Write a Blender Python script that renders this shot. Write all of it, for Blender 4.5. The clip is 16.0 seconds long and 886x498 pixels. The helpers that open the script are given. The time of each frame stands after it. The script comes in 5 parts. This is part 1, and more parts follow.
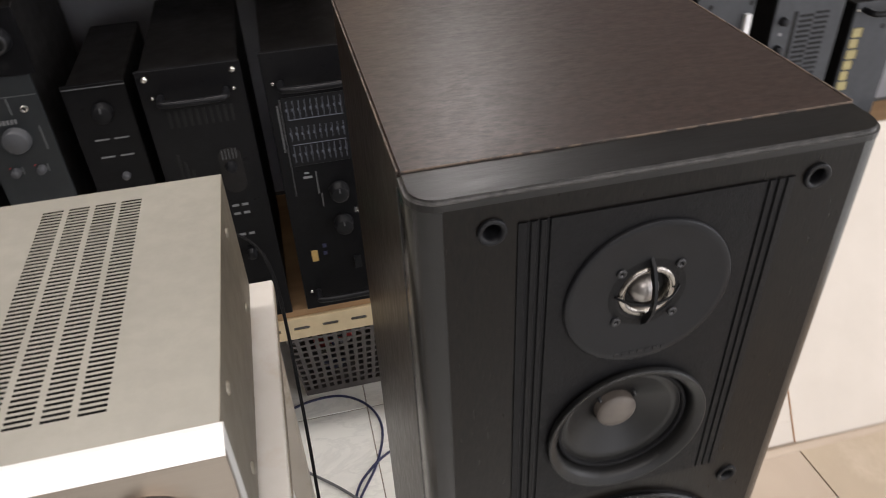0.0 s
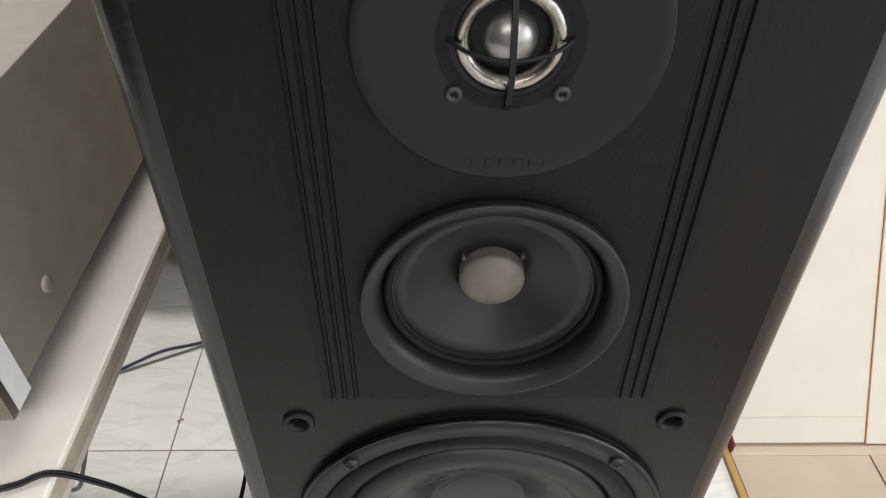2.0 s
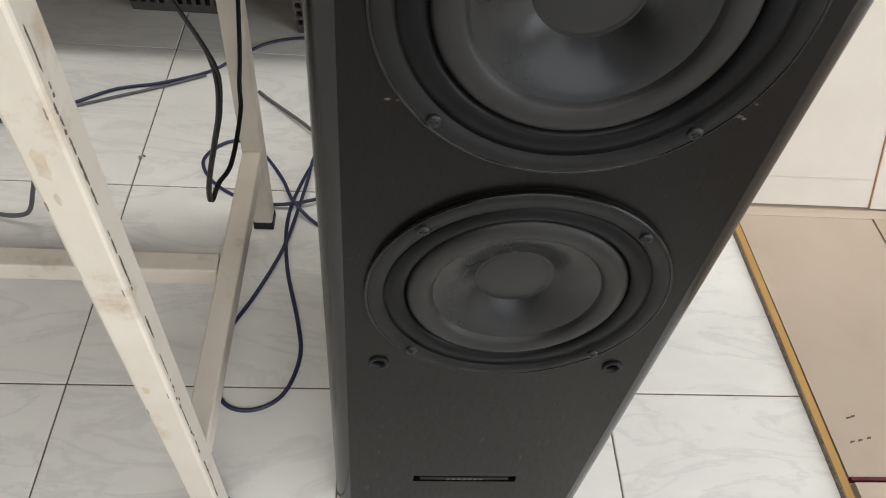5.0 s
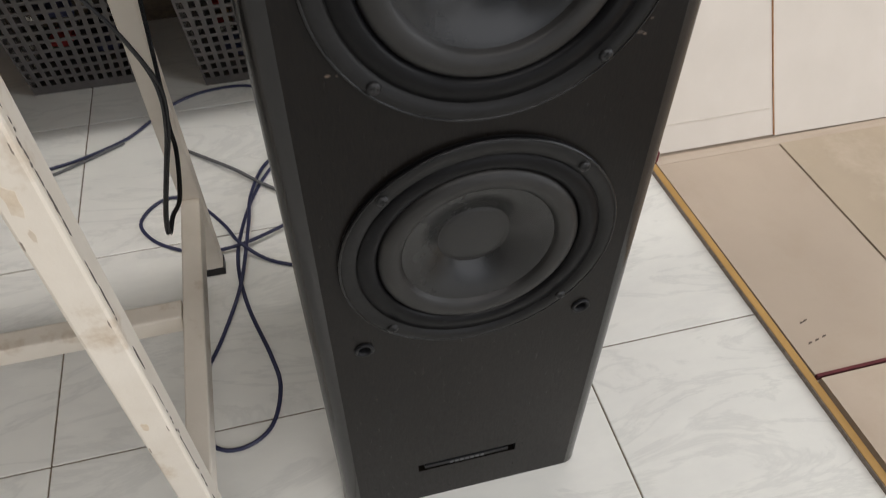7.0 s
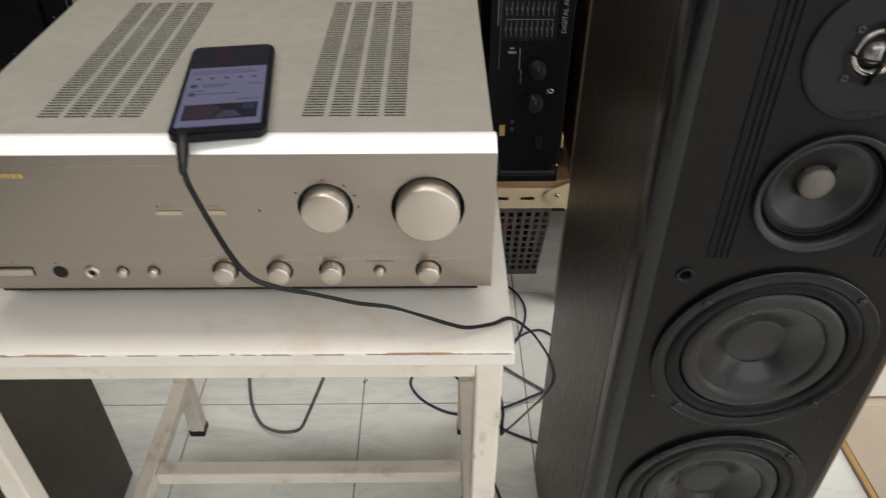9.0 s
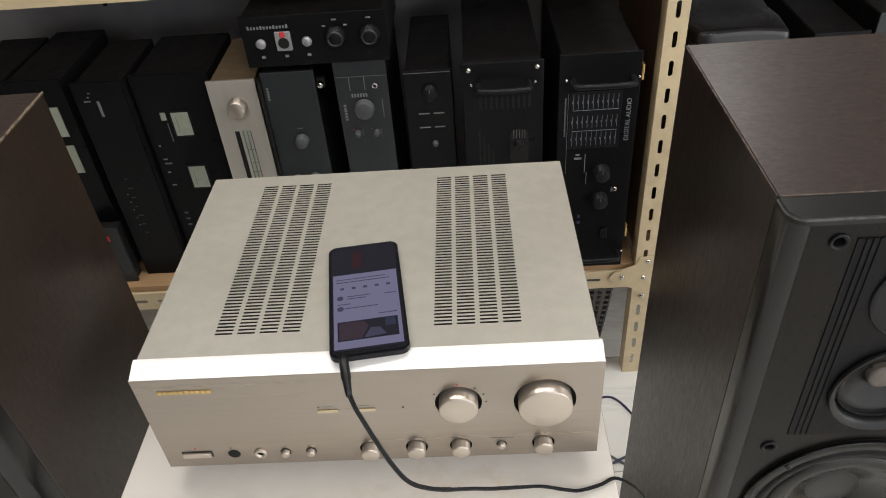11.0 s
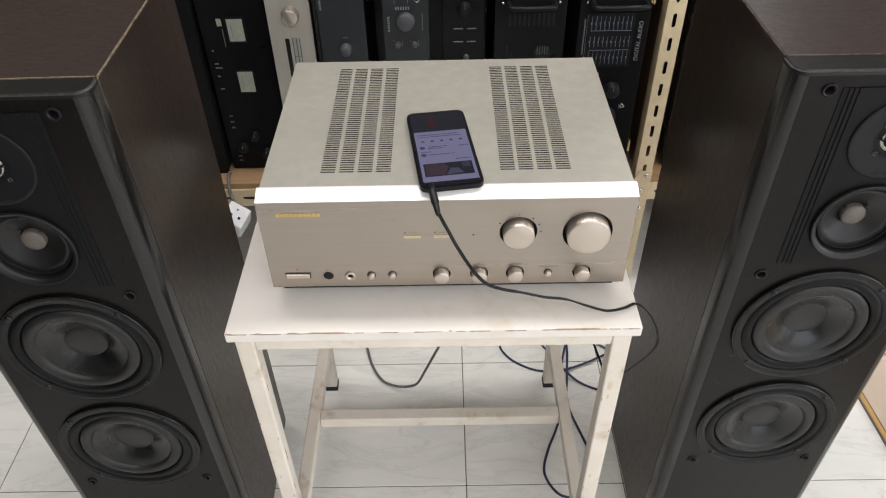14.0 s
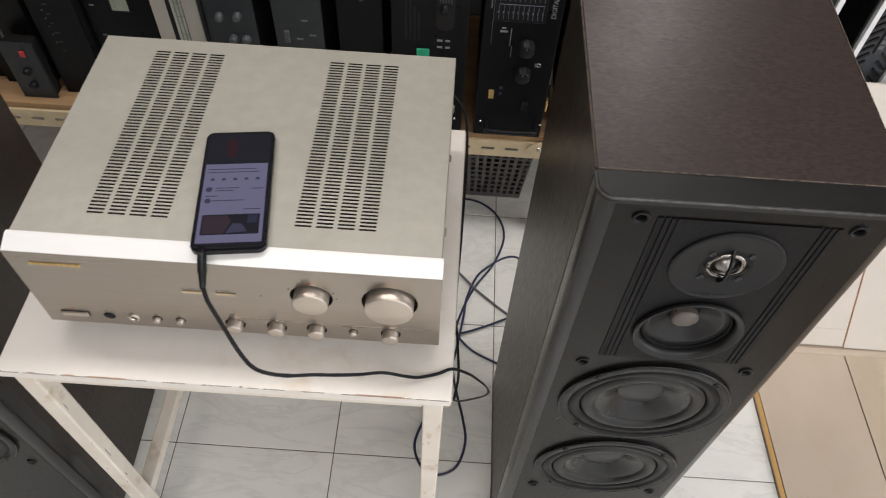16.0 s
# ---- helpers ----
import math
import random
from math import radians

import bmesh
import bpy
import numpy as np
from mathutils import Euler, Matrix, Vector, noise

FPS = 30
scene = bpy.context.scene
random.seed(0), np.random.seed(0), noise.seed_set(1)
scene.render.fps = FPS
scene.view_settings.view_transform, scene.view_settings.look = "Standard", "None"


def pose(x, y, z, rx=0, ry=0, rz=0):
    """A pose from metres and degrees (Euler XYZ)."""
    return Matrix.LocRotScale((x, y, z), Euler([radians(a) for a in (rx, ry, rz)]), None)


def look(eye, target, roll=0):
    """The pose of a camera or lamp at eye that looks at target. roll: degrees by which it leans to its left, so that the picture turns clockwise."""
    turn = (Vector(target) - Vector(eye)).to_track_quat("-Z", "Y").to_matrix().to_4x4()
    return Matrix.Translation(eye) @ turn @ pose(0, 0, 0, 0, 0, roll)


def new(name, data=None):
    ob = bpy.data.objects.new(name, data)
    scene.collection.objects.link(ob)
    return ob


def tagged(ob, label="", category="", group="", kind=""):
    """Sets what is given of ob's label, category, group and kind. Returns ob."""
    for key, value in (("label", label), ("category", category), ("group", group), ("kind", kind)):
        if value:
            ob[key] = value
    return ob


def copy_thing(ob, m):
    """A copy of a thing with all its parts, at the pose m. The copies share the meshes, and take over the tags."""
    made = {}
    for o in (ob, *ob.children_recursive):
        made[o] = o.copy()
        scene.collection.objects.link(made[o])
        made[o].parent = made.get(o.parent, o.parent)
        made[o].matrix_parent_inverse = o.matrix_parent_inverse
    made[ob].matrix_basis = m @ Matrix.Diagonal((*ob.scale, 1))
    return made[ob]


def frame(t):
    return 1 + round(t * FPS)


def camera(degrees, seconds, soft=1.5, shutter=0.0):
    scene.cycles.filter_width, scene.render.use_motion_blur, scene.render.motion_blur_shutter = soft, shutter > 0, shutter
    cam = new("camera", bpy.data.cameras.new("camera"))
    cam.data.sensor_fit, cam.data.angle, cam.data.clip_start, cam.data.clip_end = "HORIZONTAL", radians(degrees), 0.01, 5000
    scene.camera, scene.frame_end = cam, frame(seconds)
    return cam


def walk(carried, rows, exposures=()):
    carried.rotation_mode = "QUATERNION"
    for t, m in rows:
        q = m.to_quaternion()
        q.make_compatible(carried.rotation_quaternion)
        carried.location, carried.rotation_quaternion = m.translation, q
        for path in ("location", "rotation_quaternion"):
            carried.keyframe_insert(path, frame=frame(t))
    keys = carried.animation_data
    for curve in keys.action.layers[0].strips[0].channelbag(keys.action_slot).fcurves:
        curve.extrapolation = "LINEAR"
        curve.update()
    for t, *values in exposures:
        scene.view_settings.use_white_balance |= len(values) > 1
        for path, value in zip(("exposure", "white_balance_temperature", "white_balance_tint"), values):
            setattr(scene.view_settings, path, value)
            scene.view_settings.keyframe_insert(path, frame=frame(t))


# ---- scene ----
from mathutils.geometry import tessellate_polygon

# ---- camera ----
cam = camera(62.1, 16.0, soft=1.0, shutter=0.3)
PATH = [
    (0, (0.303, -0.311, 1.176), (0.634, 1.26, -0.017), -2.8),
    (0.5, (0.425, -0.27, 1.128), (0.458, 1.348, -0.047), -0.8),
    (1, (0.474, -0.239, 1.079), (0.481, 1.312, -0.183), -1.1),
    (1.5, (0.465, -0.242, 1.045), (0.446, 1.306, -0.222), -0.1),
    (2, (0.456, -0.239, 1.007), (0.468, 1.264, -0.313), 0.1),
    (2.5, (0.449, -0.237, 0.986), (0.497, 1.239, -0.363), 0.7),
    (3, (0.435, -0.244, 0.933), (0.51, 1.174, -0.475), 2.6),
    (3.5, (0.431, -0.256, 0.878), (0.544, 1.111, -0.578), 4.1),
    (3.8, (0.419, -0.272, 0.859), (0.555, 1.088, -0.601), 3.9),
    (4, (0.417, -0.272, 0.842), (0.539, 1.04, -0.663), 4.8),
    (4.5, (0.404, -0.293, 0.802), (0.56, 0.987, -0.726), 6.4),
    (4.7, (0.398, -0.301, 0.796), (0.556, 0.953, -0.754), 7.4),
    (6.8, (0.334, -0.354, 0.772), (0.639, 0.922, -0.737), 2.2),
    (7, (0.366, -0.36, 0.782), (0.699, 0.939, -0.702), 0.2),
    (7.5, (0.364, -0.381, 0.868), (0.659, 0.984, -0.563), -0.9),
    (8, (0.283, -0.428, 0.974), (0.533, 1.009, -0.395), -0.9),
    (8.5, (0.229, -0.477, 1.058), (0.404, 1.037, -0.237), -0.8),
    (9, (0.181, -0.498, 1.112), (0.19, 1.069, -0.13), -0.1),
    (9.5, (0.118, -0.452, 1.175), (0.013, 1.115, -0.063), -5.6),
    (9.7, (0.126, -0.451, 1.191), (0.001, 1.139, -0.015), -7.1),
    (11.8, (0.074, -0.519, 1.378), (-0.035, 1.019, 0.104), -2.5),
    (12, (0.058, -0.553, 1.347), (-0.087, 1.012, 0.111), -0.8),
    (12.5, (0.007, -0.631, 1.316), (-0.01, 0.882, 0.008), -1.2),
    (13, (-0.013, -0.693, 1.299), (-0.027, 0.806, -0.025), -2.1),
    (13.5, (-0.017, -0.721, 1.323), (0.027, 0.771, -0.008), -0.6),
    (14, (-0.001, -0.686, 1.343), (-0.011, 0.812, 0.018), -1.2),
    (14.5, (0.07, -0.63, 1.354), (-0.044, 0.862, 0.027), -2.9),
    (15, (0.134, -0.622, 1.439), (0.178, 0.604, -0.14), 1.5),
    (15.5, (0.222, -0.542, 1.432), (0.172, 0.669, -0.159), -0.2),
    (15.8, (0.205, -0.462, 1.433), (0.209, 0.753, -0.156), 4.9),
    (16, (0.228, -0.417, 1.437), (0.22, 0.763, -0.178), 3.5),
]
walk(cam, [(t, look(eye, target, roll)) for t, eye, target, roll in PATH],
     ((0.0, 0.0, 6500, 13), (1.0, -0.04, 6500, 13), (2.0, 0.10, 6350, 8), (3.0, 0.04, 6300, 8), (3.5, 0.01, 6300, 8), (4.6, -0.08, 6350, 8), (7.0, -0.33, 6400, 10), (7.5, -0.36, 6450, 10), (8.0, -0.32, 6500, 11), (8.5, -0.36, 6450, 7),
      (9.5, -0.15, 6450, 7), (12.0, -0.02, 6450, 10), (12.5, -0.03, 6400, 9), (13.0, 0.01, 6300, 8), (13.5, 0.04, 6300, 10), (14.5, 0.04, 6350, 10), (15.0, -0.06, 6400, 10), (15.5, -0.31, 6350, 10), (16.0, -0.20, 6400, 11)))

# ---- light ----
world = bpy.data.worlds.new("world")
scene.world = world
world.use_nodes = True
world.node_tree.nodes["Background"].inputs[0].default_value = (0.75, 0.85, 1.0, 1)
world.node_tree.nodes["Background"].inputs[1].default_value = 0.6


def area_lamp(name, eye, target, sx, sy, watts, colour):
    data = bpy.data.lights.new(name, "AREA")
    data.shape, data.size, data.size_y, data.energy, data.color = "RECTANGLE", sx, sy, watts, colour
    ob = new(name, data)
    ob.matrix_world = look(eye, target)
    return ob


# ceiling tubes, the open shop fronts, and a tube lamp fixed to the rear wall
area_lamp("ceiling_tubes_front", (0.45, -2.2, 2.80), (0.3, -1.5, 0), 3.4, 0.5, 56, (1.0, 0.95, 0.92))
area_lamp("ceiling_tubes_rear", (-0.05, 0.5, 2.80), (-0.05, 0.2, 0), 2.7, 0.3, 40, (1.0, 0.95, 0.91))
area_lamp("shop_front_daylight", (1.9, -4.1, 1.2), (0.2, 0.0, 0.45), 3.0, 2.0, 38, (1.0, 0.97, 0.97))
area_lamp("side_door_daylight", (3.5, -1.2, 1.3), (0.6, 0.0, 0.4), 2.4, 2.2, 60, (0.98, 0.975, 0.985))
area_lamp("wall_tube", (0.69, 1.22, 1.62), (0.60, -0.4, 1.0), 0.12, 0.75, 4.2, (1.0, 0.97, 0.94))


# ---- materials ----
def material(name, c1, c2=None, scale=30.0, stretch=(1, 1, 1), rough=0.5, rough2=None, metal=0.0, bump=0.1,
             spots=None, spot_scale=8.0, spot_at=0.68, spot_soft=0.05, coat=0.0, spec=0.5, vary=0.0, big=0.25, fine=300.0, detail=6.0):
    """Two colours mixed by grain, large soft mottling, optional stains, bump."""
    m = bpy.data.materials.new(name)
    m.use_nodes = True
    nt = m.node_tree
    n, l = nt.nodes, nt.links
    b = n["Principled BSDF"]
    c2 = c2 or tuple(v * 0.8 for v in c1)
    tc = n.new("ShaderNodeTexCoord")
    mp = n.new("ShaderNodeMapping")
    mp.inputs["Scale"].default_value = stretch
    l.new(tc.outputs["Object"], mp.inputs["Vector"])
    vec = mp.outputs["Vector"]
    if vary:
        oi = n.new("ShaderNodeObjectInfo")
        mul = n.new("ShaderNodeVectorMath")
        mul.operation = "SCALE"
        mul.inputs[0].default_value = (37.0, 61.0, 13.0)
        l.new(oi.outputs["Random"], mul.inputs["Scale"])
        add = n.new("ShaderNodeVectorMath")
        l.new(vec, add.inputs[0])
        l.new(mul.outputs[0], add.inputs[1])
        vec = add.outputs[0]

    def tex(s, d=6.0, r=0.6):
        t = n.new("ShaderNodeTexNoise")
        t.inputs["Scale"].default_value, t.inputs["Detail"].default_value, t.inputs["Roughness"].default_value = s, d, r
        l.new(vec, t.inputs["Vector"])
        return t.outputs["Fac"]

    def ramp(src, lo, hi, a=0.0, z=1.0):
        r = n.new("ShaderNodeMapRange")
        r.inputs["From Min"].default_value, r.inputs["From Max"].default_value = lo, hi
        r.inputs["To Min"].default_value, r.inputs["To Max"].default_value = a, z
        l.new(src, r.inputs["Value"])
        return r.outputs["Result"]

    def mix(fac, a, bcol, mode="MIX"):
        x = n.new("ShaderNodeMix")
        x.data_type, x.blend_type = "RGBA", mode
        if isinstance(fac, float):
            x.inputs[0].default_value = fac
        else:
            l.new(fac, x.inputs[0])
        for sock, v in ((6, a), (7, bcol)):
            if isinstance(v, tuple):
                x.inputs[sock].default_value = (*v, 1)
            else:
                l.new(v, x.inputs[sock])
        return x.outputs[2]

    grain = tex(scale, detail)
    col = mix(ramp(grain, 0.36, 0.64), c1, c2)
    large = tex(scale * 0.12, 3.0)
    dark = tuple(v * (1 - big) for v in c1)
    col = mix(ramp(large, 0.42, 0.7, 0.0, 0.8), col, dark)
    if spots:
        col = mix(ramp(tex(spot_scale, 8.0, 0.65), spot_at, spot_at + spot_soft), col, spots)
    l.new(col, b.inputs["Base Color"])
    b.inputs["Metallic"].default_value = metal
    b.inputs["Specular IOR Level"].default_value = spec
    l.new(ramp(tex(scale * 0.5, 5.0), 0.3, 0.7, rough, rough2 if rough2 is not None else min(1, rough + 0.12)), b.inputs["Roughness"])
    if coat:
        b.inputs["Coat Weight"].default_value, b.inputs["Coat Roughness"].default_value = coat, 0.12
    if bump:
        f = tex(fine, 4.0)
        av = n.new("ShaderNodeMath")
        l.new(f, av.inputs[0])
        l.new(grain, av.inputs[1])
        bp = n.new("ShaderNodeBump")
        bp.inputs["Strength"].default_value, bp.inputs["Distance"].default_value = bump, 0.001
        l.new(av.outputs[0], bp.inputs["Height"])
        l.new(bp.outputs[0], b.inputs["Normal"])
    return m


def glow(name, colour, strength):
    m = bpy.data.materials.new(name)
    m.use_nodes = True
    b = m.node_tree.nodes["Principled BSDF"]
    b.inputs["Base Color"].default_value = (0.01, 0.01, 0.012, 1)
    b.inputs["Roughness"].default_value = 0.12
    b.inputs["Specular IOR Level"].default_value = 0.12
    b.inputs["Emission Color"].default_value = (*colour, 1)
    b.inputs["Emission Strength"].default_value = strength
    return m


def marble():
    """White glazed tile with soft grey diagonal veins, different on each tile."""
    m = material("marble_tile", (0.82, 0.813, 0.762), (0.76, 0.753, 0.712), 14, (1, 2.2, 1), 0.16, 0.24, bump=0.02, vary=1, big=0.06)
    nt = m.node_tree
    n, l = nt.nodes, nt.links
    b = n["Principled BSDF"]
    old = b.inputs["Base Color"].links[0].from_socket
    oi = n.new("ShaderNodeObjectInfo")
    tc = n.new("ShaderNodeTexCoord")
    mp = n.new("ShaderNodeMapping")
    mp.inputs["Rotation"].default_value = (0, 0, radians(-24))
    mp.inputs["Scale"].default_value = (2.2, 7.5, 1)
    l.new(tc.outputs["Object"], mp.inputs["Vector"])
    cb = n.new("ShaderNodeCombineXYZ")
    for i, k in enumerate((43.0, 91.0, 17.0)):
        q = n.new("ShaderNodeMath")
        q.operation = "MULTIPLY"
        q.inputs[1].default_value = k
        l.new(oi.outputs["Random"], q.inputs[0])
        l.new(q.outputs[0], cb.inputs[i])
    add = n.new("ShaderNodeVectorMath")
    l.new(mp.outputs[0], add.inputs[0])
    l.new(cb.outputs[0], add.inputs[1])
    nz = n.new("ShaderNodeTexNoise")
    nz.inputs["Scale"].default_value, nz.inputs["Detail"].default_value, nz.inputs["Roughness"].default_value = 1.6, 8, 0.62
    nz.inputs["Distortion"].default_value = 0.9
    l.new(add.outputs[0], nz.inputs["Vector"])
    # veins: a thin band about the middle of the noise
    sub = n.new("ShaderNodeMath")
    sub.operation = "SUBTRACT"
    sub.inputs[1].default_value = 0.5
    l.new(nz.outputs["Fac"], sub.inputs[0])
    ab = n.new("ShaderNodeMath")
    ab.operation = "ABSOLUTE"
    l.new(sub.outputs[0], ab.inputs[0])
    mr = n.new("ShaderNodeMapRange")
    mr.inputs["From Min"].default_value, mr.inputs["From Max"].default_value = 0.0, 0.035
    mr.inputs["To Min"].default_value, mr.inputs["To Max"].default_value = 0.32, 0.0
    l.new(ab.outputs[0], mr.inputs["Value"])
    x = n.new("ShaderNodeMix")
    x.data_type = "RGBA"
    l.new(mr.outputs[0], x.inputs[0])
    l.new(old, x.inputs[6])
    x.inputs[7].default_value = (0.54, 0.54, 0.51, 1)
    l.new(x.outputs[2], b.inputs["Base Color"])
    return m


MARBLE = marble()
GROUT = material("grout", (0.22, 0.175, 0.125), (0.12, 0.095, 0.07), 60, rough=0.9, bump=0.3)
VINYL = material("dark_woodgrain_vinyl", (0.0305, 0.0203, 0.0150), (0.0108, 0.0076, 0.0058), 420, (1, 1, 0.25), 0.28, 0.40, bump=0.015, big=0.35, fine=900, spec=0.36,
                 spots=(0.040, 0.025, 0.017), spot_scale=5, spot_at=0.52, spot_soft=0.25)
VINYL_TOP = material("dark_woodgrain_vinyl_top", (0.040, 0.0258, 0.0212), (0.0165, 0.0110, 0.0094), 380, (0.42, 1.0, 1), 0.32, 0.44, bump=0.05, big=0.35, fine=900, spec=0.36)
BAFFLE = material("black_woodgrain_baffle", (0.0070, 0.0053, 0.0041), (0.0018, 0.0015, 0.0013), 520, (1.0, 1, 0.22), 0.26, 0.38, bump=0.10, big=0.3, fine=700, spots=(0.0108, 0.0076, 0.0054), spot_scale=7, spot_at=0.54, spot_soft=0.25, spec=0.17)
PLATE = material("grey_black_textured_plate", (0.0066, 0.0066, 0.0074), (0.0038, 0.0038, 0.0043), 480, rough=0.42, rough2=0.54, bump=0.26, fine=1100, spec=0.14)
FLANGE = material("satin_black_flange", (0.0072, 0.0070, 0.0070), (0.0050, 0.0049, 0.0049), 80, rough=0.34, rough2=0.46, bump=0.06, spec=0.22)
PLASTIC = material("black_textured_plastic", (0.0085, 0.0085, 0.0095), (0.006, 0.006, 0.0066), 200, rough=0.50, rough2=0.62, bump=0.12, fine=900, spec=0.10)
PLASTIC_SMOOTH = material("smooth_black_plastic", (0.010, 0.0103, 0.0118), (0.008, 0.0083, 0.0095), 40, rough=0.32, rough2=0.44, bump=0.02, spec=0.18)
GLOSS_BLACK = material("gloss_black_ring", (0.005, 0.005, 0.0055), (0.004, 0.004, 0.0044), 60, rough=0.28, rough2=0.38, bump=0.02, spec=0.12)
TRIM_BLACK = material("polished_black_trim", (0.004, 0.004, 0.0045), (0.003, 0.003, 0.0035), 60, rough=0.08, rough2=0.15, bump=0.02, spec=0.32)
SATIN = material("satin_black_rim", (0.0070, 0.0070, 0.0074), (0.0046, 0.0046, 0.0048), 160, (0.3, 1.5, 1), 0.14, 0.24, bump=0.08, spec=0.46, spots=(0.03, 0.027, 0.024), spot_scale=60, spot_at=0.70)
MATTE_CONE = material("matte_black_cone", (0.0090, 0.0089, 0.0088), (0.0070, 0.0069, 0.0068), 40, rough=0.34, rough2=0.46, bump=0.05, spec=0.34)
RUBBER = material("grey_rubber_surround", (0.0108, 0.0100, 0.0091), (0.0080, 0.0075, 0.0069), 60, rough=0.40, rough2=0.52, bump=0.06, spots=(0.0165, 0.0153, 0.0136), spot_scale=30, spot_at=0.55, spot_soft=0.25, spec=0.40)
CONE = material("grey_poly_cone", (0.0058, 0.0060, 0.0060), (0.0044, 0.0046, 0.0046), 26, rough=0.17, rough2=0.33, bump=0.06, spec=0.43, spots=(0.0088, 0.0088, 0.0086), spot_scale=12, spot_at=0.52, spot_soft=0.25)
DUST_CAP = material("dull_black_dust_cap", (0.0070, 0.0070, 0.0070), (0.0055, 0.0055, 0.0055), 40, rough=0.28, rough2=0.42, bump=0.05, spec=0.42)
CAP = material("pale_dust_cap", (0.115, 0.098, 0.083), (0.090, 0.077, 0.066), 80, rough=0.5, metal=0.0, bump=0.03)
CHROME = material("chrome", (0.72, 0.70, 0.66), (0.62, 0.60, 0.57), 120, rough=0.12, rough2=0.2, metal=1.0, bump=0.03)
CHROME_TEX = material("satin_chrome_ring", (0.38, 0.35, 0.315), (0.22, 0.205, 0.185), 300, rough=0.16, rough2=0.26, metal=1.0, bump=0.12, fine=900)
DOME = material("silver_dome", (0.34, 0.32, 0.305), (0.30, 0.285, 0.27), 60, rough=0.30, rough2=0.38, metal=0.9, bump=0.02)
PALE_GOLD = material("pale_gold_button", (0.60, 0.50, 0.34), (0.56, 0.46, 0.31), 100, rough=0.35, metal=0.6, bump=0)
SILVER_BTN = material("silver_button", (0.42, 0.42, 0.43), (0.36, 0.36, 0.37), 60, rough=0.3, metal=0.5, bump=0.02)
SCALE_INK = material("blue_grey_print", (0.17, 0.19, 0.23), None, 50, rough=0.6, bump=0)
RIM = material("satin_black_top_rim", (0.0070, 0.0065, 0.0062), (0.0044, 0.0041, 0.0040), 160, (0.3, 1.5, 1), 0.30, 0.42, bump=0.08, spec=0.36, spots=(0.030, 0.026, 0.023), spot_scale=60, spot_at=0.68)
# rubbed seam colour, also the highlight painted on the top rim's bevel
RUBBED_GLINT = material("rubbed_edge_highlight", (0.055, 0.053, 0.051), (0.016, 0.0155, 0.015), 150, rough=0.30, rough2=0.42, bump=0.1, spec=0.45)
PALE_EDGE = material("pale_worn_edge", (0.20, 0.15, 0.095), (0.09, 0.068, 0.046), 160, rough=0.7, bump=0.2, spots=(0.05, 0.04, 0.03), spot_scale=70, spot_at=0.58)
KRAFT_EDGE = material("corrugated_edge", (0.46, 0.26, 0.13), (0.34, 0.17, 0.085), 40, (1, 3, 0.3), 0.8, bump=0.3)
DRIVER_SCREW = material("black_screw", (0.016, 0.016, 0.0165), (0.010, 0.010, 0.0105), 200, rough=0.32, metal=0.3, bump=0.05)
SCREW = material("dark_screw", (0.05, 0.05, 0.052), (0.03, 0.03, 0.031), 200, rough=0.36, metal=0.6, bump=0.05)
# near-black: paints the shade inside holes, slots and recesses; also dark windows
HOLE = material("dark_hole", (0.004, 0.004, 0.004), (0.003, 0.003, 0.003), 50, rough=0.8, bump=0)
WORN = material("worn_edge_board", (0.13, 0.095, 0.07), (0.05, 0.038, 0.03), 120, rough=0.7, bump=0.2, spots=(0.04, 0.032, 0.028), spot_scale=60, spot_at=0.52)
CHAMPAGNE = material("champagne_brushed_aluminium", (0.38, 0.338, 0.294), (0.36, 0.32, 0.279), 40, (0.06, 1, 9), 0.27, 0.34, metal=0.95, bump=0.05, big=0.05, fine=300)
CHAMPAGNE_KNOB = material("champagne_knob", (0.56, 0.495, 0.425), (0.52, 0.46, 0.39), 40, rough=0.28, rough2=0.36, metal=0.75, bump=0.03, big=0.05)
# far paler than the champagne front: the edge's reflected light is painted in
SHEEN_BAND = material("champagne_edge_sheen", (0.85, 0.845, 0.825), (0.81, 0.805, 0.785), 40, (0.1, 1, 4), 0.38, 0.5, metal=0.2, bump=0.02, big=0.04)
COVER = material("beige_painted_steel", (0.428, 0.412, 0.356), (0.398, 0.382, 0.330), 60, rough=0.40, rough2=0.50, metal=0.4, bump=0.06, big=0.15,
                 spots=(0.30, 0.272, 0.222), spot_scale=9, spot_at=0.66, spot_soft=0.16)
# the cover's paint with grime, and the sides' shade put into the colour
COVER_SIDE_SHADED = material("grimy_shaded_beige_steel", (0.345, 0.315, 0.255), (0.305, 0.275, 0.22), 50, rough=0.45, rough2=0.55, metal=0.3, bump=0.06, big=0.22,
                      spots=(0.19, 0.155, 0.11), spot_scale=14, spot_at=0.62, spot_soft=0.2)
GOLD = material("gold_inlay", (0.72, 0.50, 0.20), (0.62, 0.42, 0.16), 200, rough=0.3, metal=0.7, bump=0)
LOGO = material("dull_yellow_print", (0.40, 0.34, 0.15), (0.28, 0.24, 0.12), 60, rough=0.55, bump=0.02)
INK = material("dark_print", (0.03, 0.028, 0.026), None, 50, rough=0.6, bump=0)
RED = material("red_mark", (0.60, 0.05, 0.05), None, 50, rough=0.5, bump=0)
FAINT_INK = material("faint_grey_print", (0.05, 0.051, 0.053), None, 50, rough=0.6, bump=0)
GREY_INK = material("grey_print", (0.24, 0.245, 0.25), None, 50, rough=0.6, bump=0)
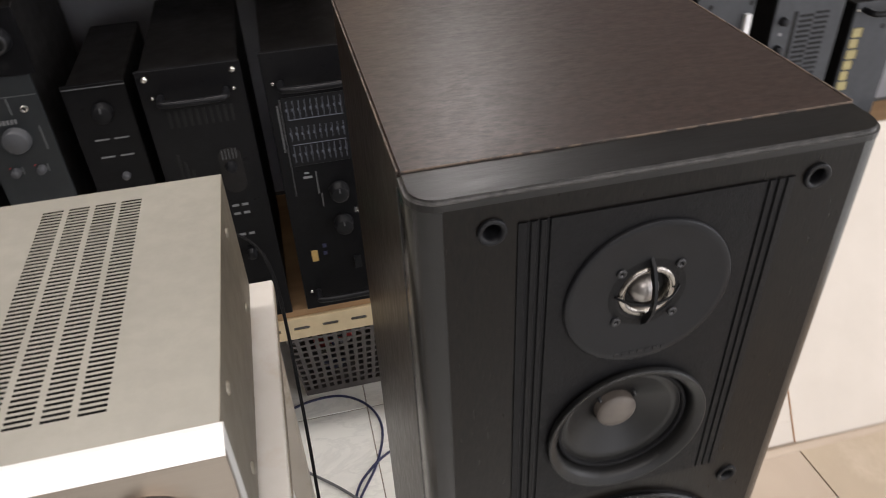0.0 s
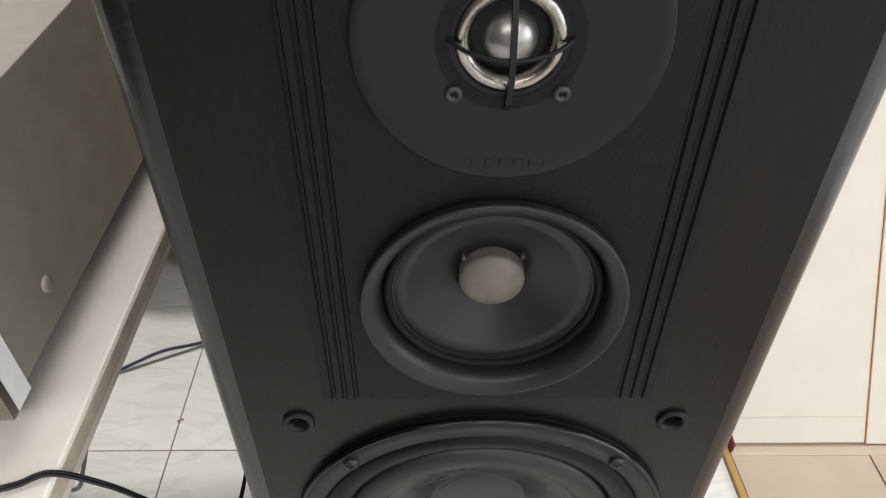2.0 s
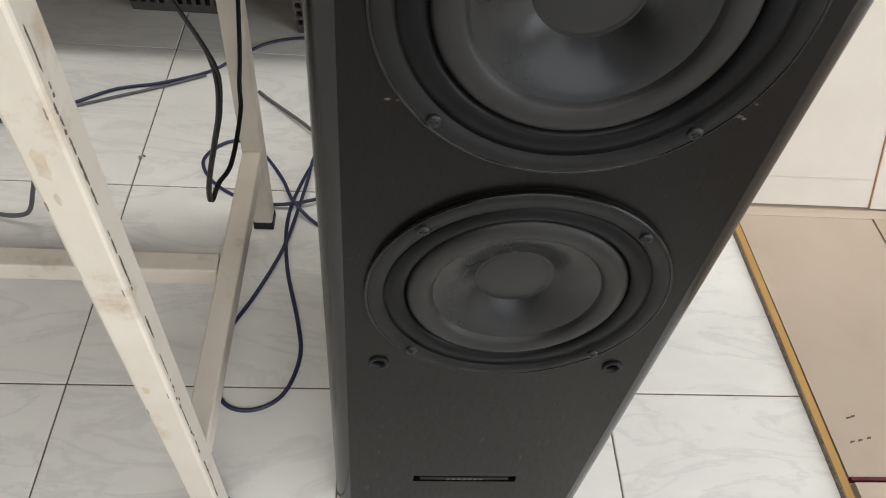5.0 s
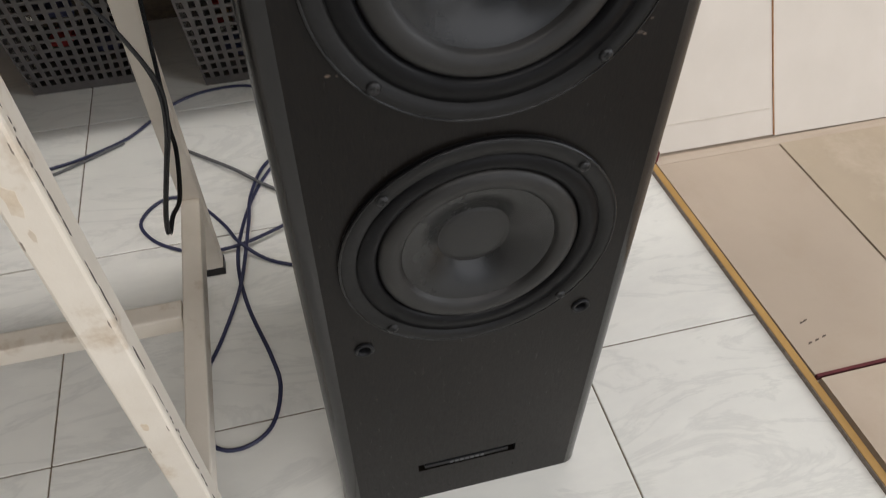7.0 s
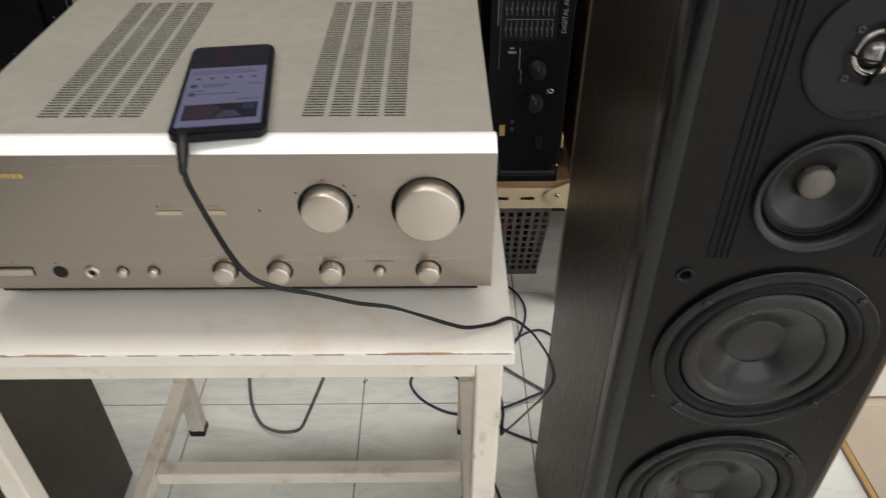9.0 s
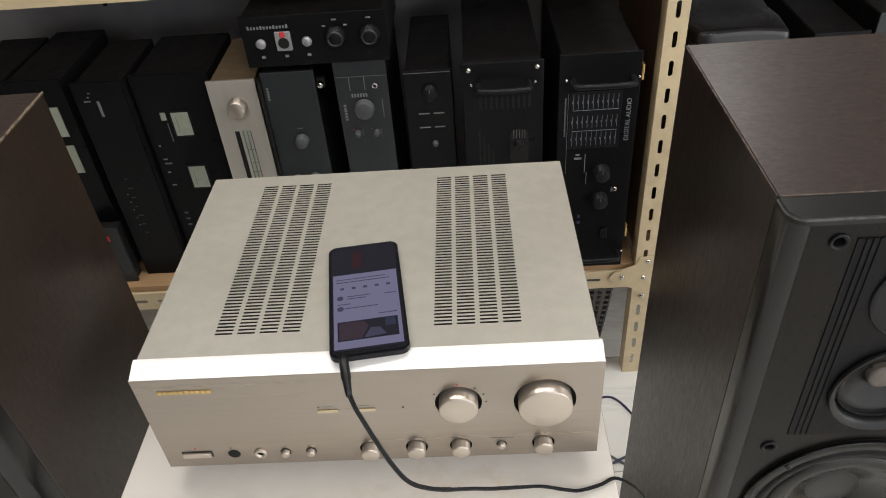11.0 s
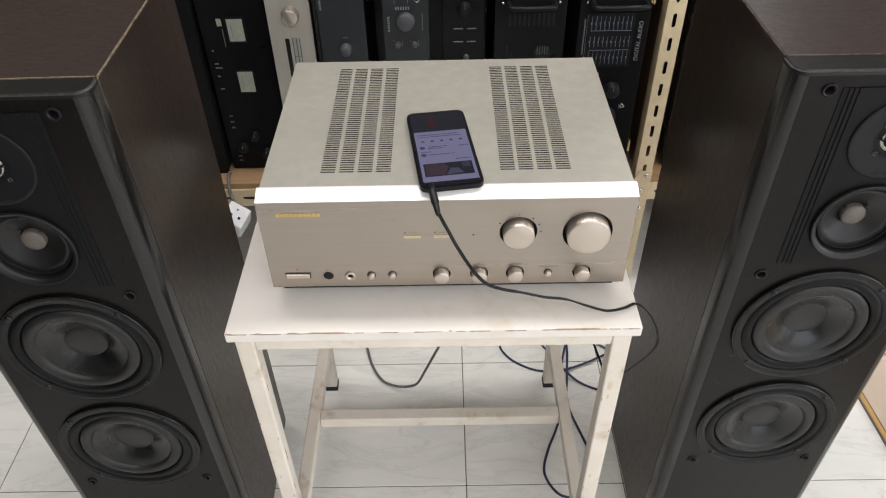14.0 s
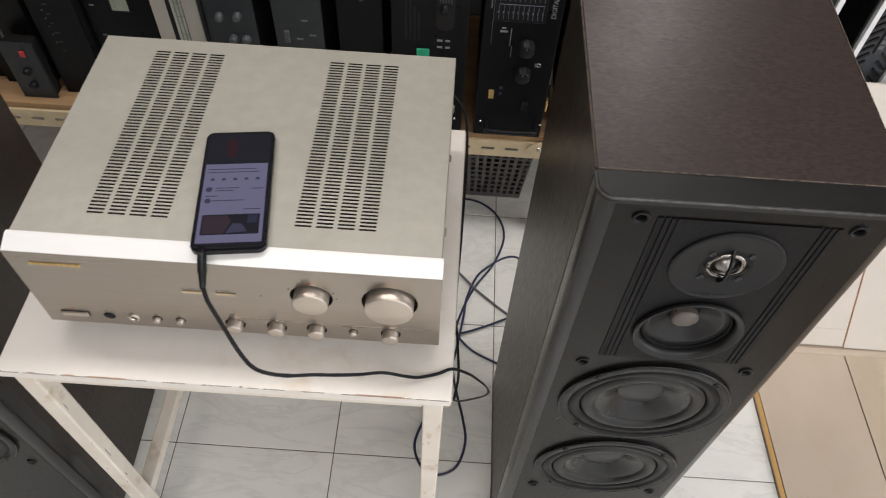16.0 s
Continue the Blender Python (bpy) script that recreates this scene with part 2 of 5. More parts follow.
DIM_INK = material("dim_grey_print", (0.13, 0.135, 0.14), None, 50, rough=0.6, bump=0)
PAINT = material("chipped_white_paint", (0.79, 0.747, 0.69), (0.745, 0.70, 0.633), 24, rough=0.36, rough2=0.5, bump=0.10, big=0.05,
                 spots=(0.68, 0.585, 0.47), spot_scale=10, spot_at=0.56, spot_soft=0.18)
PAINT_LEG = material("dirty_white_tube", (0.745, 0.685, 0.595), (0.68, 0.615, 0.52), 16, rough=0.42, rough2=0.55, bump=0.15, big=0.16,
                     spots=(0.50, 0.40, 0.29), spot_scale=17, spot_at=0.575, spot_soft=0.14)
TAN_BAND = material("darker_tan_edge", (0.50, 0.43, 0.34), (0.40, 0.33, 0.25), 40, rough=0.6, bump=0.2, big=0.3, spots=(0.22, 0.14, 0.08), spot_scale=35, spot_at=0.66, spot_soft=0.08)
STAIN = material("tan_smear", (0.70, 0.61, 0.49), (0.58, 0.47, 0.34), 120, rough=0.7, bump=0.2)
EDGE_CHIP = material("dark_edge_chip", (0.16, 0.135, 0.115), (0.08, 0.066, 0.056), 200, rough=0.8, bump=0.2)
SCRATCH = material("dark_scratch", (0.33, 0.275, 0.225), (0.17, 0.14, 0.115), 200, rough=0.8, bump=0.2)
CHIP = material("bare_brown_chip", (0.44, 0.30, 0.205), (0.32, 0.20, 0.13), 90, rough=0.8, bump=0.4)
CREAM_STEEL = material("cream_slotted_steel", (0.64, 0.52, 0.33), (0.56, 0.45, 0.28), 40, rough=0.4, rough2=0.5, bump=0.08, big=0.15,
                       spots=(0.28, 0.20, 0.12), spot_scale=30, spot_at=0.7)
PLY = material("raw_shelf_board", (0.42, 0.26, 0.13), (0.30, 0.18, 0.09), 20, (0.15, 1, 1), 0.7, bump=0.3)
HARDBOARD = material("brown_hardboard", (0.17, 0.105, 0.058), (0.12, 0.072, 0.038), 18, (1, 1, 0.4), 0.38, 0.5, bump=0.08, big=0.3)
BACK_STEEL = material("grey_back_panel", (0.34, 0.345, 0.37), (0.28, 0.285, 0.31), 12, rough=0.42, rough2=0.55, metal=0.2, bump=0.05, big=0.2)
BLACK_STEEL = material("black_painted_steel", (0.021, 0.0197, 0.0192), (0.0145, 0.0138, 0.0135), 60, rough=0.42, rough2=0.55, bump=0.12, big=0.3,
                       spots=(0.04, 0.037, 0.034), spot_scale=12, spot_at=0.66, spot_soft=0.2, spec=0.12)
BLACK_FACE = material("black_faceplate", (0.0076, 0.0076, 0.0086), (0.0055, 0.0055, 0.0062), 60, rough=0.26, rough2=0.40, bump=0.05, spots=(0.022, 0.022, 0.022), spot_scale=18, spot_at=0.66, spot_soft=0.2, spec=0.12)
BLUE_GREY = material("blue_grey_faceplate", (0.0165, 0.0205, 0.0235), (0.0135, 0.0168, 0.0195), 60, rough=0.45, rough2=0.55, bump=0.05)
MID_GREY = material("mid_grey_faceplate", (0.052, 0.055, 0.061), (0.043, 0.046, 0.051), 60, rough=0.5, bump=0.05, spec=0.3)
GREY_KNOB = material("grey_plastic_knob", (0.075, 0.078, 0.086), (0.06, 0.063, 0.07), 60, rough=0.4, bump=0.04)
SILVER_FACE = material("silver_tuner_face", (0.58, 0.55, 0.49), (0.54, 0.51, 0.45), 50, (1, 1, 0.1), 0.36, 0.45, metal=0.5, bump=0.04, big=0.06)
TAN_CASE = material("tan_metal_case", (0.29, 0.21, 0.12), (0.23, 0.17, 0.10), 40, rough=0.5, bump=0.1)
METER = material("meter_dial", (0.40, 0.43, 0.34), (0.32, 0.35, 0.28), 80, rough=0.35, bump=0.02)
WHITE_PLASTIC = material("white_plastic", (0.80, 0.80, 0.80), (0.74, 0.74, 0.75), 40, rough=0.35, bump=0.02, big=0.05)
BASKET = material("grey_plastic_basket", (0.105, 0.096, 0.091), (0.082, 0.075, 0.072), 60, rough=0.45, rough2=0.55, bump=0.05)
CORD_BLACK = material("black_cord", (0.008, 0.008, 0.009), (0.006, 0.006, 0.007), 80, rough=0.35, bump=0.02, spec=0.3)
CORD_BLUE = material("navy_cord", (0.030, 0.034, 0.085), (0.024, 0.027, 0.07), 80, rough=0.4, bump=0.02)
CORD_GREY = material("grey_cord", (0.14, 0.14, 0.145), (0.10, 0.10, 0.105), 80, rough=0.45, bump=0.02)
CARD = material("white_lined_cardboard", (0.60, 0.548, 0.485), (0.57, 0.52, 0.458), 10, rough=0.75, bump=0.05, big=0.06, fine=120)
CARD_BROWN = material("kraft_cardboard", (0.50, 0.41, 0.305), (0.46, 0.375, 0.275), 9, rough=0.8, bump=0.06, big=0.22, fine=120, spots=(0.56, 0.47, 0.37), spot_scale=5, spot_at=0.55, spot_soft=0.2)
CARD_PINK = material("faded_kraft_cardboard", (0.52, 0.43, 0.338), (0.48, 0.39, 0.305), 8, rough=0.8, bump=0.08, big=0.22, fine=120, spots=(0.43, 0.34, 0.25), spot_scale=7, spot_at=0.50, spot_soft=0.28)
BATTEN = material("yellow_wood_batten", (0.52, 0.31, 0.10), (0.40, 0.23, 0.07), 30, (1, 0.1, 1), 0.55, bump=0.2, spots=(0.14, 0.07, 0.03), spot_scale=20, spot_at=0.7)
MAROON = material("maroon_print", (0.13, 0.02, 0.025), (0.10, 0.015, 0.02), 60, rough=0.7, bump=0.05)
WRAP = material("black_plastic_wrap", (0.012, 0.012, 0.013), (0.016, 0.016, 0.017), 9, (1, 0.4, 1), 0.22, 0.35, bump=0.9, fine=14)
WALL = material("pale_plaster_wall", (0.70, 0.69, 0.67), (0.66, 0.65, 0.63), 6, rough=0.8, bump=0.1, big=0.08)
# chosen dark so that unseen walls send back little light
WALL_ABSORB = material("light_absorbing_wall", (0.075, 0.070, 0.066), (0.06, 0.056, 0.053), 6, rough=0.7, bump=0.1, big=0.15)
GREEN = material("green_tag", (0.02, 0.42, 0.22), None, 50, rough=0.4, bump=0)
PHONE_BODY = material("black_phone_case", (0.007, 0.007, 0.010), (0.006, 0.006, 0.008), 60, rough=0.25, rough2=0.35, bump=0.02, spec=0.2)
SCREEN_DARK = glow("screen_dark", (0.02, 0.02, 0.035), 0.3)
SCREEN_PAGE = glow("screen_page", (0.37, 0.35, 0.57), 0.38)
SCREEN_BLUE = glow("screen_sky", (0.06, 0.075, 0.15), 0.3)
SCREEN_TEXT = glow("screen_text", (0.10, 0.10, 0.18), 0.4)
SCREEN_RED = glow("screen_red", (0.22, 0.03, 0.04), 0.10)
SCREEN_BROWN = glow("screen_picture", (0.075, 0.042, 0.06), 0.4)

# ---- building blocks ----
ORIGIN = {}


def thing(name, x, y, z, label, category, group="", kind=""):
    ob = new(name)
    ob.location = (x, y, z)
    ORIGIN[ob] = Vector((x, y, z))
    return tagged(ob, label, category, group, kind)


def part(name, bm, mat, parent, label=""):
    """Links a bmesh, written in the world's places, as one mesh under a thing or a part."""
    top = parent
    while top.parent:
        top = top.parent
    me = bpy.data.meshes.new(name)
    bm.to_mesh(me)
    bm.free()
    me.transform(Matrix.Translation(-ORIGIN.get(top, Vector())))
    me.materials.append(mat)
    ob = new(name, me)
    ob.parent = parent
    return tagged(ob, label)


def solid(name, bm, mat, label, category, kind="structure", group=""):
    me = bpy.data.meshes.new(name)
    bm.to_mesh(me)
    bm.free()
    me.materials.append(mat)
    return tagged(new(name, me), label, category, group, kind)


def box(x0, x1, y0, y1, z0, z1, bevel=0.0, seg=2, bm=None):
    b = bmesh.new()
    bmesh.ops.create_cube(b, size=1)
    for v in b.verts:
        v.co = Vector((x0 + (v.co.x + 0.5) * (x1 - x0), y0 + (v.co.y + 0.5) * (y1 - y0), z0 + (v.co.z + 0.5) * (z1 - z0)))
    if bevel:
        bmesh.ops.bevel(b, geom=b.edges[:], offset=bevel, segments=seg, profile=0.5, affect="EDGES")
    if bm is None:
        return b
    join(bm, b)
    return bm


def join(into, other):
    me = bpy.data.meshes.new("tmp")
    other.to_mesh(me)
    other.free()
    into.from_mesh(me)
    bpy.data.meshes.remove(me)
    return into


def lathe(profile, cx, y, cz, seg=48, smooth=True):
    """Revolves (radius, offset) pairs about an axis along y; offset adds to y."""
    b = bmesh.new()
    rings = []
    for r, o in profile:
        if r < 1e-6:
            rings.append([b.verts.new((cx, y + o, cz))])
        else:
            rings.append([b.verts.new((cx + r * math.cos(2 * math.pi * i / seg), y + o, cz + r * math.sin(2 * math.pi * i / seg))) for i in range(seg)])
    for a, c in zip(rings, rings[1:]):
        for i in range(seg):
            j = (i + 1) % seg
            q = [a[i], a[j], c[j], c[i]] if len(a) > 1 and len(c) > 1 else ([a[i], a[j], c[0]] if len(c) == 1 else [a[0], c[j], c[i]])
            b.faces.new(q).smooth = smooth
    bmesh.ops.recalc_face_normals(b, faces=b.faces)
    return b


def arc(cx, cz, r, n=40):
    return [(cx + r * math.cos(2 * math.pi * i / n), cz + r * math.sin(2 * math.pi * i / n)) for i in range(n)]


def holed(outer, holes, y0, y1, back=False):
    """A plate in the xz plane from y0 (front) to y1, with real holes and their walls."""
    b = bmesh.new()
    loops = [outer] + holes
    flat = [p for lp in loops for p in lp]
    tris = tessellate_polygon([[Vector((x, z, 0)) for x, z in lp] for lp in loops])
    fv = [b.verts.new((x, y0, z)) for x, z in flat]
    bv = [b.verts.new((x, y1, z)) for x, z in flat]
    for t in tris:
        b.faces.new([fv[i] for i in t])
        if back:
            b.faces.new([bv[i] for i in reversed(t)])
    k = 0
    for lp in loops:
        m = len(lp)
        for i in range(m):
            j = (i + 1) % m
            b.faces.new([fv[k + i], fv[k + j], bv[k + j], bv[k + i]])
        k += m
    bmesh.ops.recalc_face_normals(b, faces=b.faces)
    return b


def rounded(x0, x1, z0, z1, r, n=5):
    pts = []
    for cx, cz, a0 in ((x1 - r, z1 - r, 0), (x0 + r, z1 - r, 90), (x0 + r, z0 + r, 180), (x1 - r, z0 + r, 270)):
        for i in range(n + 1):
            a = radians(a0 + 90 * i / n)
            pts.append((cx + r * math.cos(a), cz + r * math.sin(a)))
    return pts


def smooth_line(pts, steps=8):
    p = [Vector(v) for v in pts]
    p = [2 * p[0] - p[1]] + p + [2 * p[-1] - p[-2]]
    out = []
    for i in range(1, len(p) - 2):
        for s in range(steps):
            t = s / steps
            out.append(0.5 * (2 * p[i] + (p[i + 1] - p[i - 1]) * t + (2 * p[i - 1] - 5 * p[i] + 4 * p[i + 1] - p[i + 2]) * t * t
                              + (3 * p[i] - p[i - 1] - 3 * p[i + 1] + p[i + 2]) * t ** 3))
    return out + [p[-2]]


def tube(pts, r, seg=8, steps=8, twin=False):
    """A cord along a smooth line; twin: two cores side by side."""
    line = smooth_line(pts, steps)
    b = bmesh.new()
    for side in ((-0.9, 0.9) if twin else (0,)):
        rings = []
        for i, p in enumerate(line):
            d = (line[min(i + 1, len(line) - 1)] - line[max(i - 1, 0)]).normalized()
            u = d.cross(Vector((0, 0, 1)))
            if u.length < 0.2:
                u = d.cross(Vector((0, 1, 0)))
            u.normalize()
            v = u.cross(d).normalized()
            c = p + u * side * r
            rings.append([b.verts.new(c + r * (u * math.cos(2 * math.pi * k / seg) + v * math.sin(2 * math.pi * k / seg))) for k in range(seg)])
        for a, c in zip(rings, rings[1:]):
            for k in range(seg):
                b.faces.new([a[k], a[(k + 1) % seg], c[(k + 1) % seg], c[k]]).smooth = True
        b.faces.new(rings[0][::-1])
        b.faces.new(rings[-1])
    bmesh.ops.recalc_face_normals(b, faces=b.faces)
    return b


def prism(pts, axis, a, c):
    """Extrudes a polygon along an axis from a to c; pts give the two other coordinates in order."""
    b = bmesh.new()

    def at(p, s):
        return {"x": (s, p[0], p[1]), "y": (p[0], s, p[1]), "z": (p[0], p[1], s)}[axis]
    f = [b.verts.new(at(p, a)) for p in pts]
    g = [b.verts.new(at(p, c)) for p in pts]
    b.faces.new(f)
    b.faces.new(g[::-1])
    for i in range(len(pts)):
        j = (i + 1) % len(pts)
        b.faces.new([f[i], f[j], g[j], g[i]])
    bmesh.ops.recalc_face_normals(b, faces=b.faces)
    return b


def knob_profile(r, length, recess=0.0):
    return [(r, recess), (r, -length + 0.0015), (r - 0.0006, -length + 0.0005), (r - 0.0018, -length), (0, -length)]


def lettering(name, text, mat, parent, m, size):
    """Flat letters of the built-in font, at the pose m."""
    cu = bpy.data.curves.new(name, "FONT")
    cu.body, cu.size, cu.extrude, cu.align_x, cu.align_y = text, size, 0.0002, "CENTER", "CENTER"
    tmp = new("tmp", cu)
    me = bpy.data.meshes.new_from_object(tmp)
    bpy.data.objects.remove(tmp)
    b = bmesh.new()
    b.from_mesh(me)
    bpy.data.meshes.remove(me)
    b.transform(m)
    return part(name, b, mat, parent)

# ---- room ----
PITCH_X, PITCH_Y, TILE_X, TILE_Y = 0.3165, 0.317, 0.031, 0.111
floor = solid("floor", box(-1.6, 3.75, -4.35, 1.40, -0.12, -0.0018), GROUT, "tiled floor with dark narrow joints", "floor")
# rear wall darkened so the speaker tops reflect something dark
solid("wall_north", box(-1.6, 3.75, 1.25, 1.40, 0, 2.9), WALL_ABSORB, "wall behind the steel rack, darkened to cut reflections", "wall")
# unseen wall set close and dark to kill bounce light on the left
solid("wall_west", box(-1.60, -1.45, -4.2, 1.25, 0, 2.9), WALL_ABSORB, "added unseen side wall, dark to cut bounce light", "wall")
# unseen block added to darken what the left speaker reflects
solid("wall_west_front", box(-1.44, -1.12, -4.2, -0.75, 0, 2.9), WALL_ABSORB, "added unseen block, dark to cut light from the left", "wall")
south = box(-1.6, 0.3, -4.35, -4.2, 0, 2.9)
box(3.5, 3.7, -4.35, -4.2, 0, 2.9, bm=south)
box(0.3, 3.5, -4.35, -4.2, 2.5, 2.9, bm=south)
solid("wall_south", south, WALL, "pale plaster wall with a wide open shop front", "wall")
east = box(3.6, 3.75, -4.2, -2.6, 0, 2.9)
box(3.6, 3.75, 0.2, 1.25, 0, 2.9, bm=east)
box(3.6, 3.75, -2.6, 0.2, 2.4, 2.9, bm=east)
solid("wall_east", east, WALL, "pale plaster wall with a wide open shop front", "wall")
solid("ceiling", box(-1.6, 3.75, -4.35, 1.4, 2.9, 3.0), WALL, "plain white ceiling", "ceiling")


# ---- loudspeakers ----
def driver_screws(parent, cx, y, cz, off, r):
    for sx in (-1, 1):
        for sz in (-1, 1):
            x, z = cx + sx * off, cz + sz * off
            s = part("screw", lathe([(r, 0.001), (r, -0.0012), (r * 0.75, -0.0022), (0, -0.0024)], x, y, z, 16), DRIVER_SCREW, parent)
            cross = box(x - r * 0.55, x + r * 0.55, y - 0.0027, y - 0.0020, z - r * 0.14, z + r * 0.14)
            box(x - r * 0.14, x + r * 0.14, y - 0.0026, y - 0.0020, z - r * 0.55, z + r * 0.55, bm=cross)
            part("screw_recess", cross, HOLE, s)


def woofer(sp, cz):
    f = part("woofer", lathe([(0.1015, 0.0), (0.1012, -0.0030), (0.1000, -0.0044), (0.0985, -0.0048), (0.0902, -0.0046), (0.0894, -0.0028), (0.0886, -0.0028)], 0, 0, cz, 72),
             FLANGE, sp, "black woofer with a wide grey rubber surround")
    part("trim_ring", lathe([(0.1016, -0.0012), (0.1019, -0.0030), (0.1015, -0.0044), (0.1007, -0.0050), (0.0999, -0.0047), (0.0996, -0.0040)], 0, 0, cz, 72), TRIM_BLACK, f, "polished raised rim")
    part("gasket_ring", lathe([(0.0887, -0.0030), (0.0884, -0.0038), (0.0785, -0.0034), (0.0756, -0.0022), (0.0742, 0.0016)], 0, 0, cz, 72), GLOSS_BLACK, f, "gloss black inner ring")
    roll = [(0.0743, 0.0016)] + [(0.0654 + 0.0086 * math.cos(radians(a)), 0.0012 - 0.0056 * math.sin(radians(a))) for a in range(4, 153, 8)] + [(0.0569, 0.0003), (0.0562, 0.0012)]
    part("surround", lathe(roll, 0, 0, cz, 72), RUBBER, f)
    part("cone", lathe([(0.0563, 0.0010)] + [(0.0562 - 0.0290 * t, 0.0011 + 0.0052 * t + 0.0078 * t ** 1.6) for t in (0.06, 0.15, 0.3, 0.45, 0.6, 0.75, 0.88, 1.0)], 0, 0, cz, 72), CONE, f)
    part("dust_cap", lathe([(0.0276, 0.0142), (0.0273, 0.0137)] + [(0.0268 * math.cos(radians(a)), 0.0140 - 0.0020 * math.sin(radians(a))) for a in (0, 15, 30, 45, 60, 75, 90)], 0, 0, cz, 56), DUST_CAP, f)
    driver_screws(f, 0, -0.0046, cz, 0.0672, 0.0042)


def midrange(sp, cz):
    f = part("midrange", lathe([(0.0546, -0.003), (0.0544, -0.0060), (0.0538, -0.0067), (0.0528, -0.0066), (0.0494, -0.0040), (0.0478, -0.0032), (0.0468, 0.0012), (0.0457, 0.0055)], 0, 0, cz, 64), MATTE_CONE, sp,
             "small black midrange driver with a pale cap")
    roll = [(0.0457, 0.0055)] + [(0.0437 + 0.0019 * math.cos(radians(a)), 0.0046 - 0.0026 * math.sin(radians(a))) for a in range(0, 181, 20)] + [(0.0416, 0.0052)]
    part("surround", lathe(roll, 0, 0, cz, 64), PLASTIC, f)
    part("cone", lathe([(0.0420, 0.0045), (0.0411, 0.0052), (0.0407, 0.0043)] + [(0.0407 - 0.0268 * t, 0.0038 + 0.0140 * t ** 0.85) for t in (0.2, 0.4, 0.6, 0.8, 1.0)], 0, 0, cz, 64), MATTE_CONE, f)
    part("phase_cap", lathe([(0.0140, 0.0215), (0.0139, 0.0122)] + [(0.0139 * math.cos(radians(a)), 0.0122 - 0.0038 * math.sin(radians(a))) for a in (0, 15, 30, 45, 60, 75, 90)], 0, 0, cz, 40), CAP, f, "pale beige metallic cap")
    for sx in (-1, 1):
        part("lead_bump", lathe([(0.0014, 0.003), (0.0012, -0.0012), (0, -0.0018)], sx * 0.0122, 0.0136, cz + 0.0122, 10), SCREW, f)


def tweeter(sp, cz):
    f = part("tweeter", lathe([(0.0502, -0.0008), (0.0500, -0.0030), (0.0490, -0.0037), (0.0455, -0.0033), (0.0300, -0.0018), (0.0172, -0.0010)], 0, 0, cz, 72), PLASTIC_SMOOTH, sp,
             "round black tweeter with a silver dome")
    part("horn_ring", lathe([(0.0176, -0.0006), (0.0172, -0.0016), (0.0160, -0.0026), (0.0146, -0.0024), (0.0134, -0.0014), (0.0126, 0.0004), (0.0122, 0.0042)], 0, 0, cz + 0.0008, 72), CHROME_TEX, f, "polished metal ring")
    part("inner_ring", lathe([(0.0124, 0.0037), (0.0118, 0.0044), (0.0086, 0.0040)], 0, 0, cz, 48), HOLE, f)
    part("dome", lathe([(0.0090, 0.0042)] + [(0.0090 * math.cos(radians(a)), 0.0036 - 0.0078 * math.sin(radians(a))) for a in (0, 15, 30, 45, 60, 75, 90)], 0, 0, cz, 40), DOME, f, "silver dome")
    blade = [(-0.0010, cz + 0.0250), (-0.0062, cz + 0.0200), (-0.0108, cz + 0.009), (-0.0118, cz), (-0.0108, cz - 0.009), (-0.0062, cz - 0.0190), (-0.0010, cz - 0.0245),
             (-0.0028, cz - 0.016), (-0.0075, cz - 0.008), (-0.0084, cz), (-0.0075, cz + 0.008), (-0.0028, cz + 0.016)]
    part("guard_blade", prism(blade, "x", -0.0009, 0.0009), PLASTIC_SMOOTH, f)
    part("guard_wire", tube([(-0.0195, -0.0015, cz + 0.001), (-0.012, -0.0072, cz - 0.001), (0, -0.0098, cz - 0.002), (0.012, -0.0072, cz - 0.001), (0.0195, -0.0015, cz + 0.001)], 0.0008), PLASTIC_SMOOTH, f)
    for sx in (-1, 1):
        for sz in (-1, 1):
            s = part("screw", lathe([(0.0030, 0), (0.0030, -0.0014), (0.0024, -0.0019), (0.0013, -0.0019), (0.0013, -0.0004), (0, -0.0004)], sx * 0.0175, -0.0010, cz + sz * 0.0175, 18), SCREW, f, "grey ring-headed screw")
    # embossed maker's mark as plain raised blocks
    for i in range(7):
        x = -0.0150 + i * 0.0050
        part("emboss_block", box(x - 0.0016, x + 0.0016, -0.0036, -0.0030, cz - 0.0450, cz - 0.0420, 0.0003, 1), PLASTIC_SMOOTH, f)


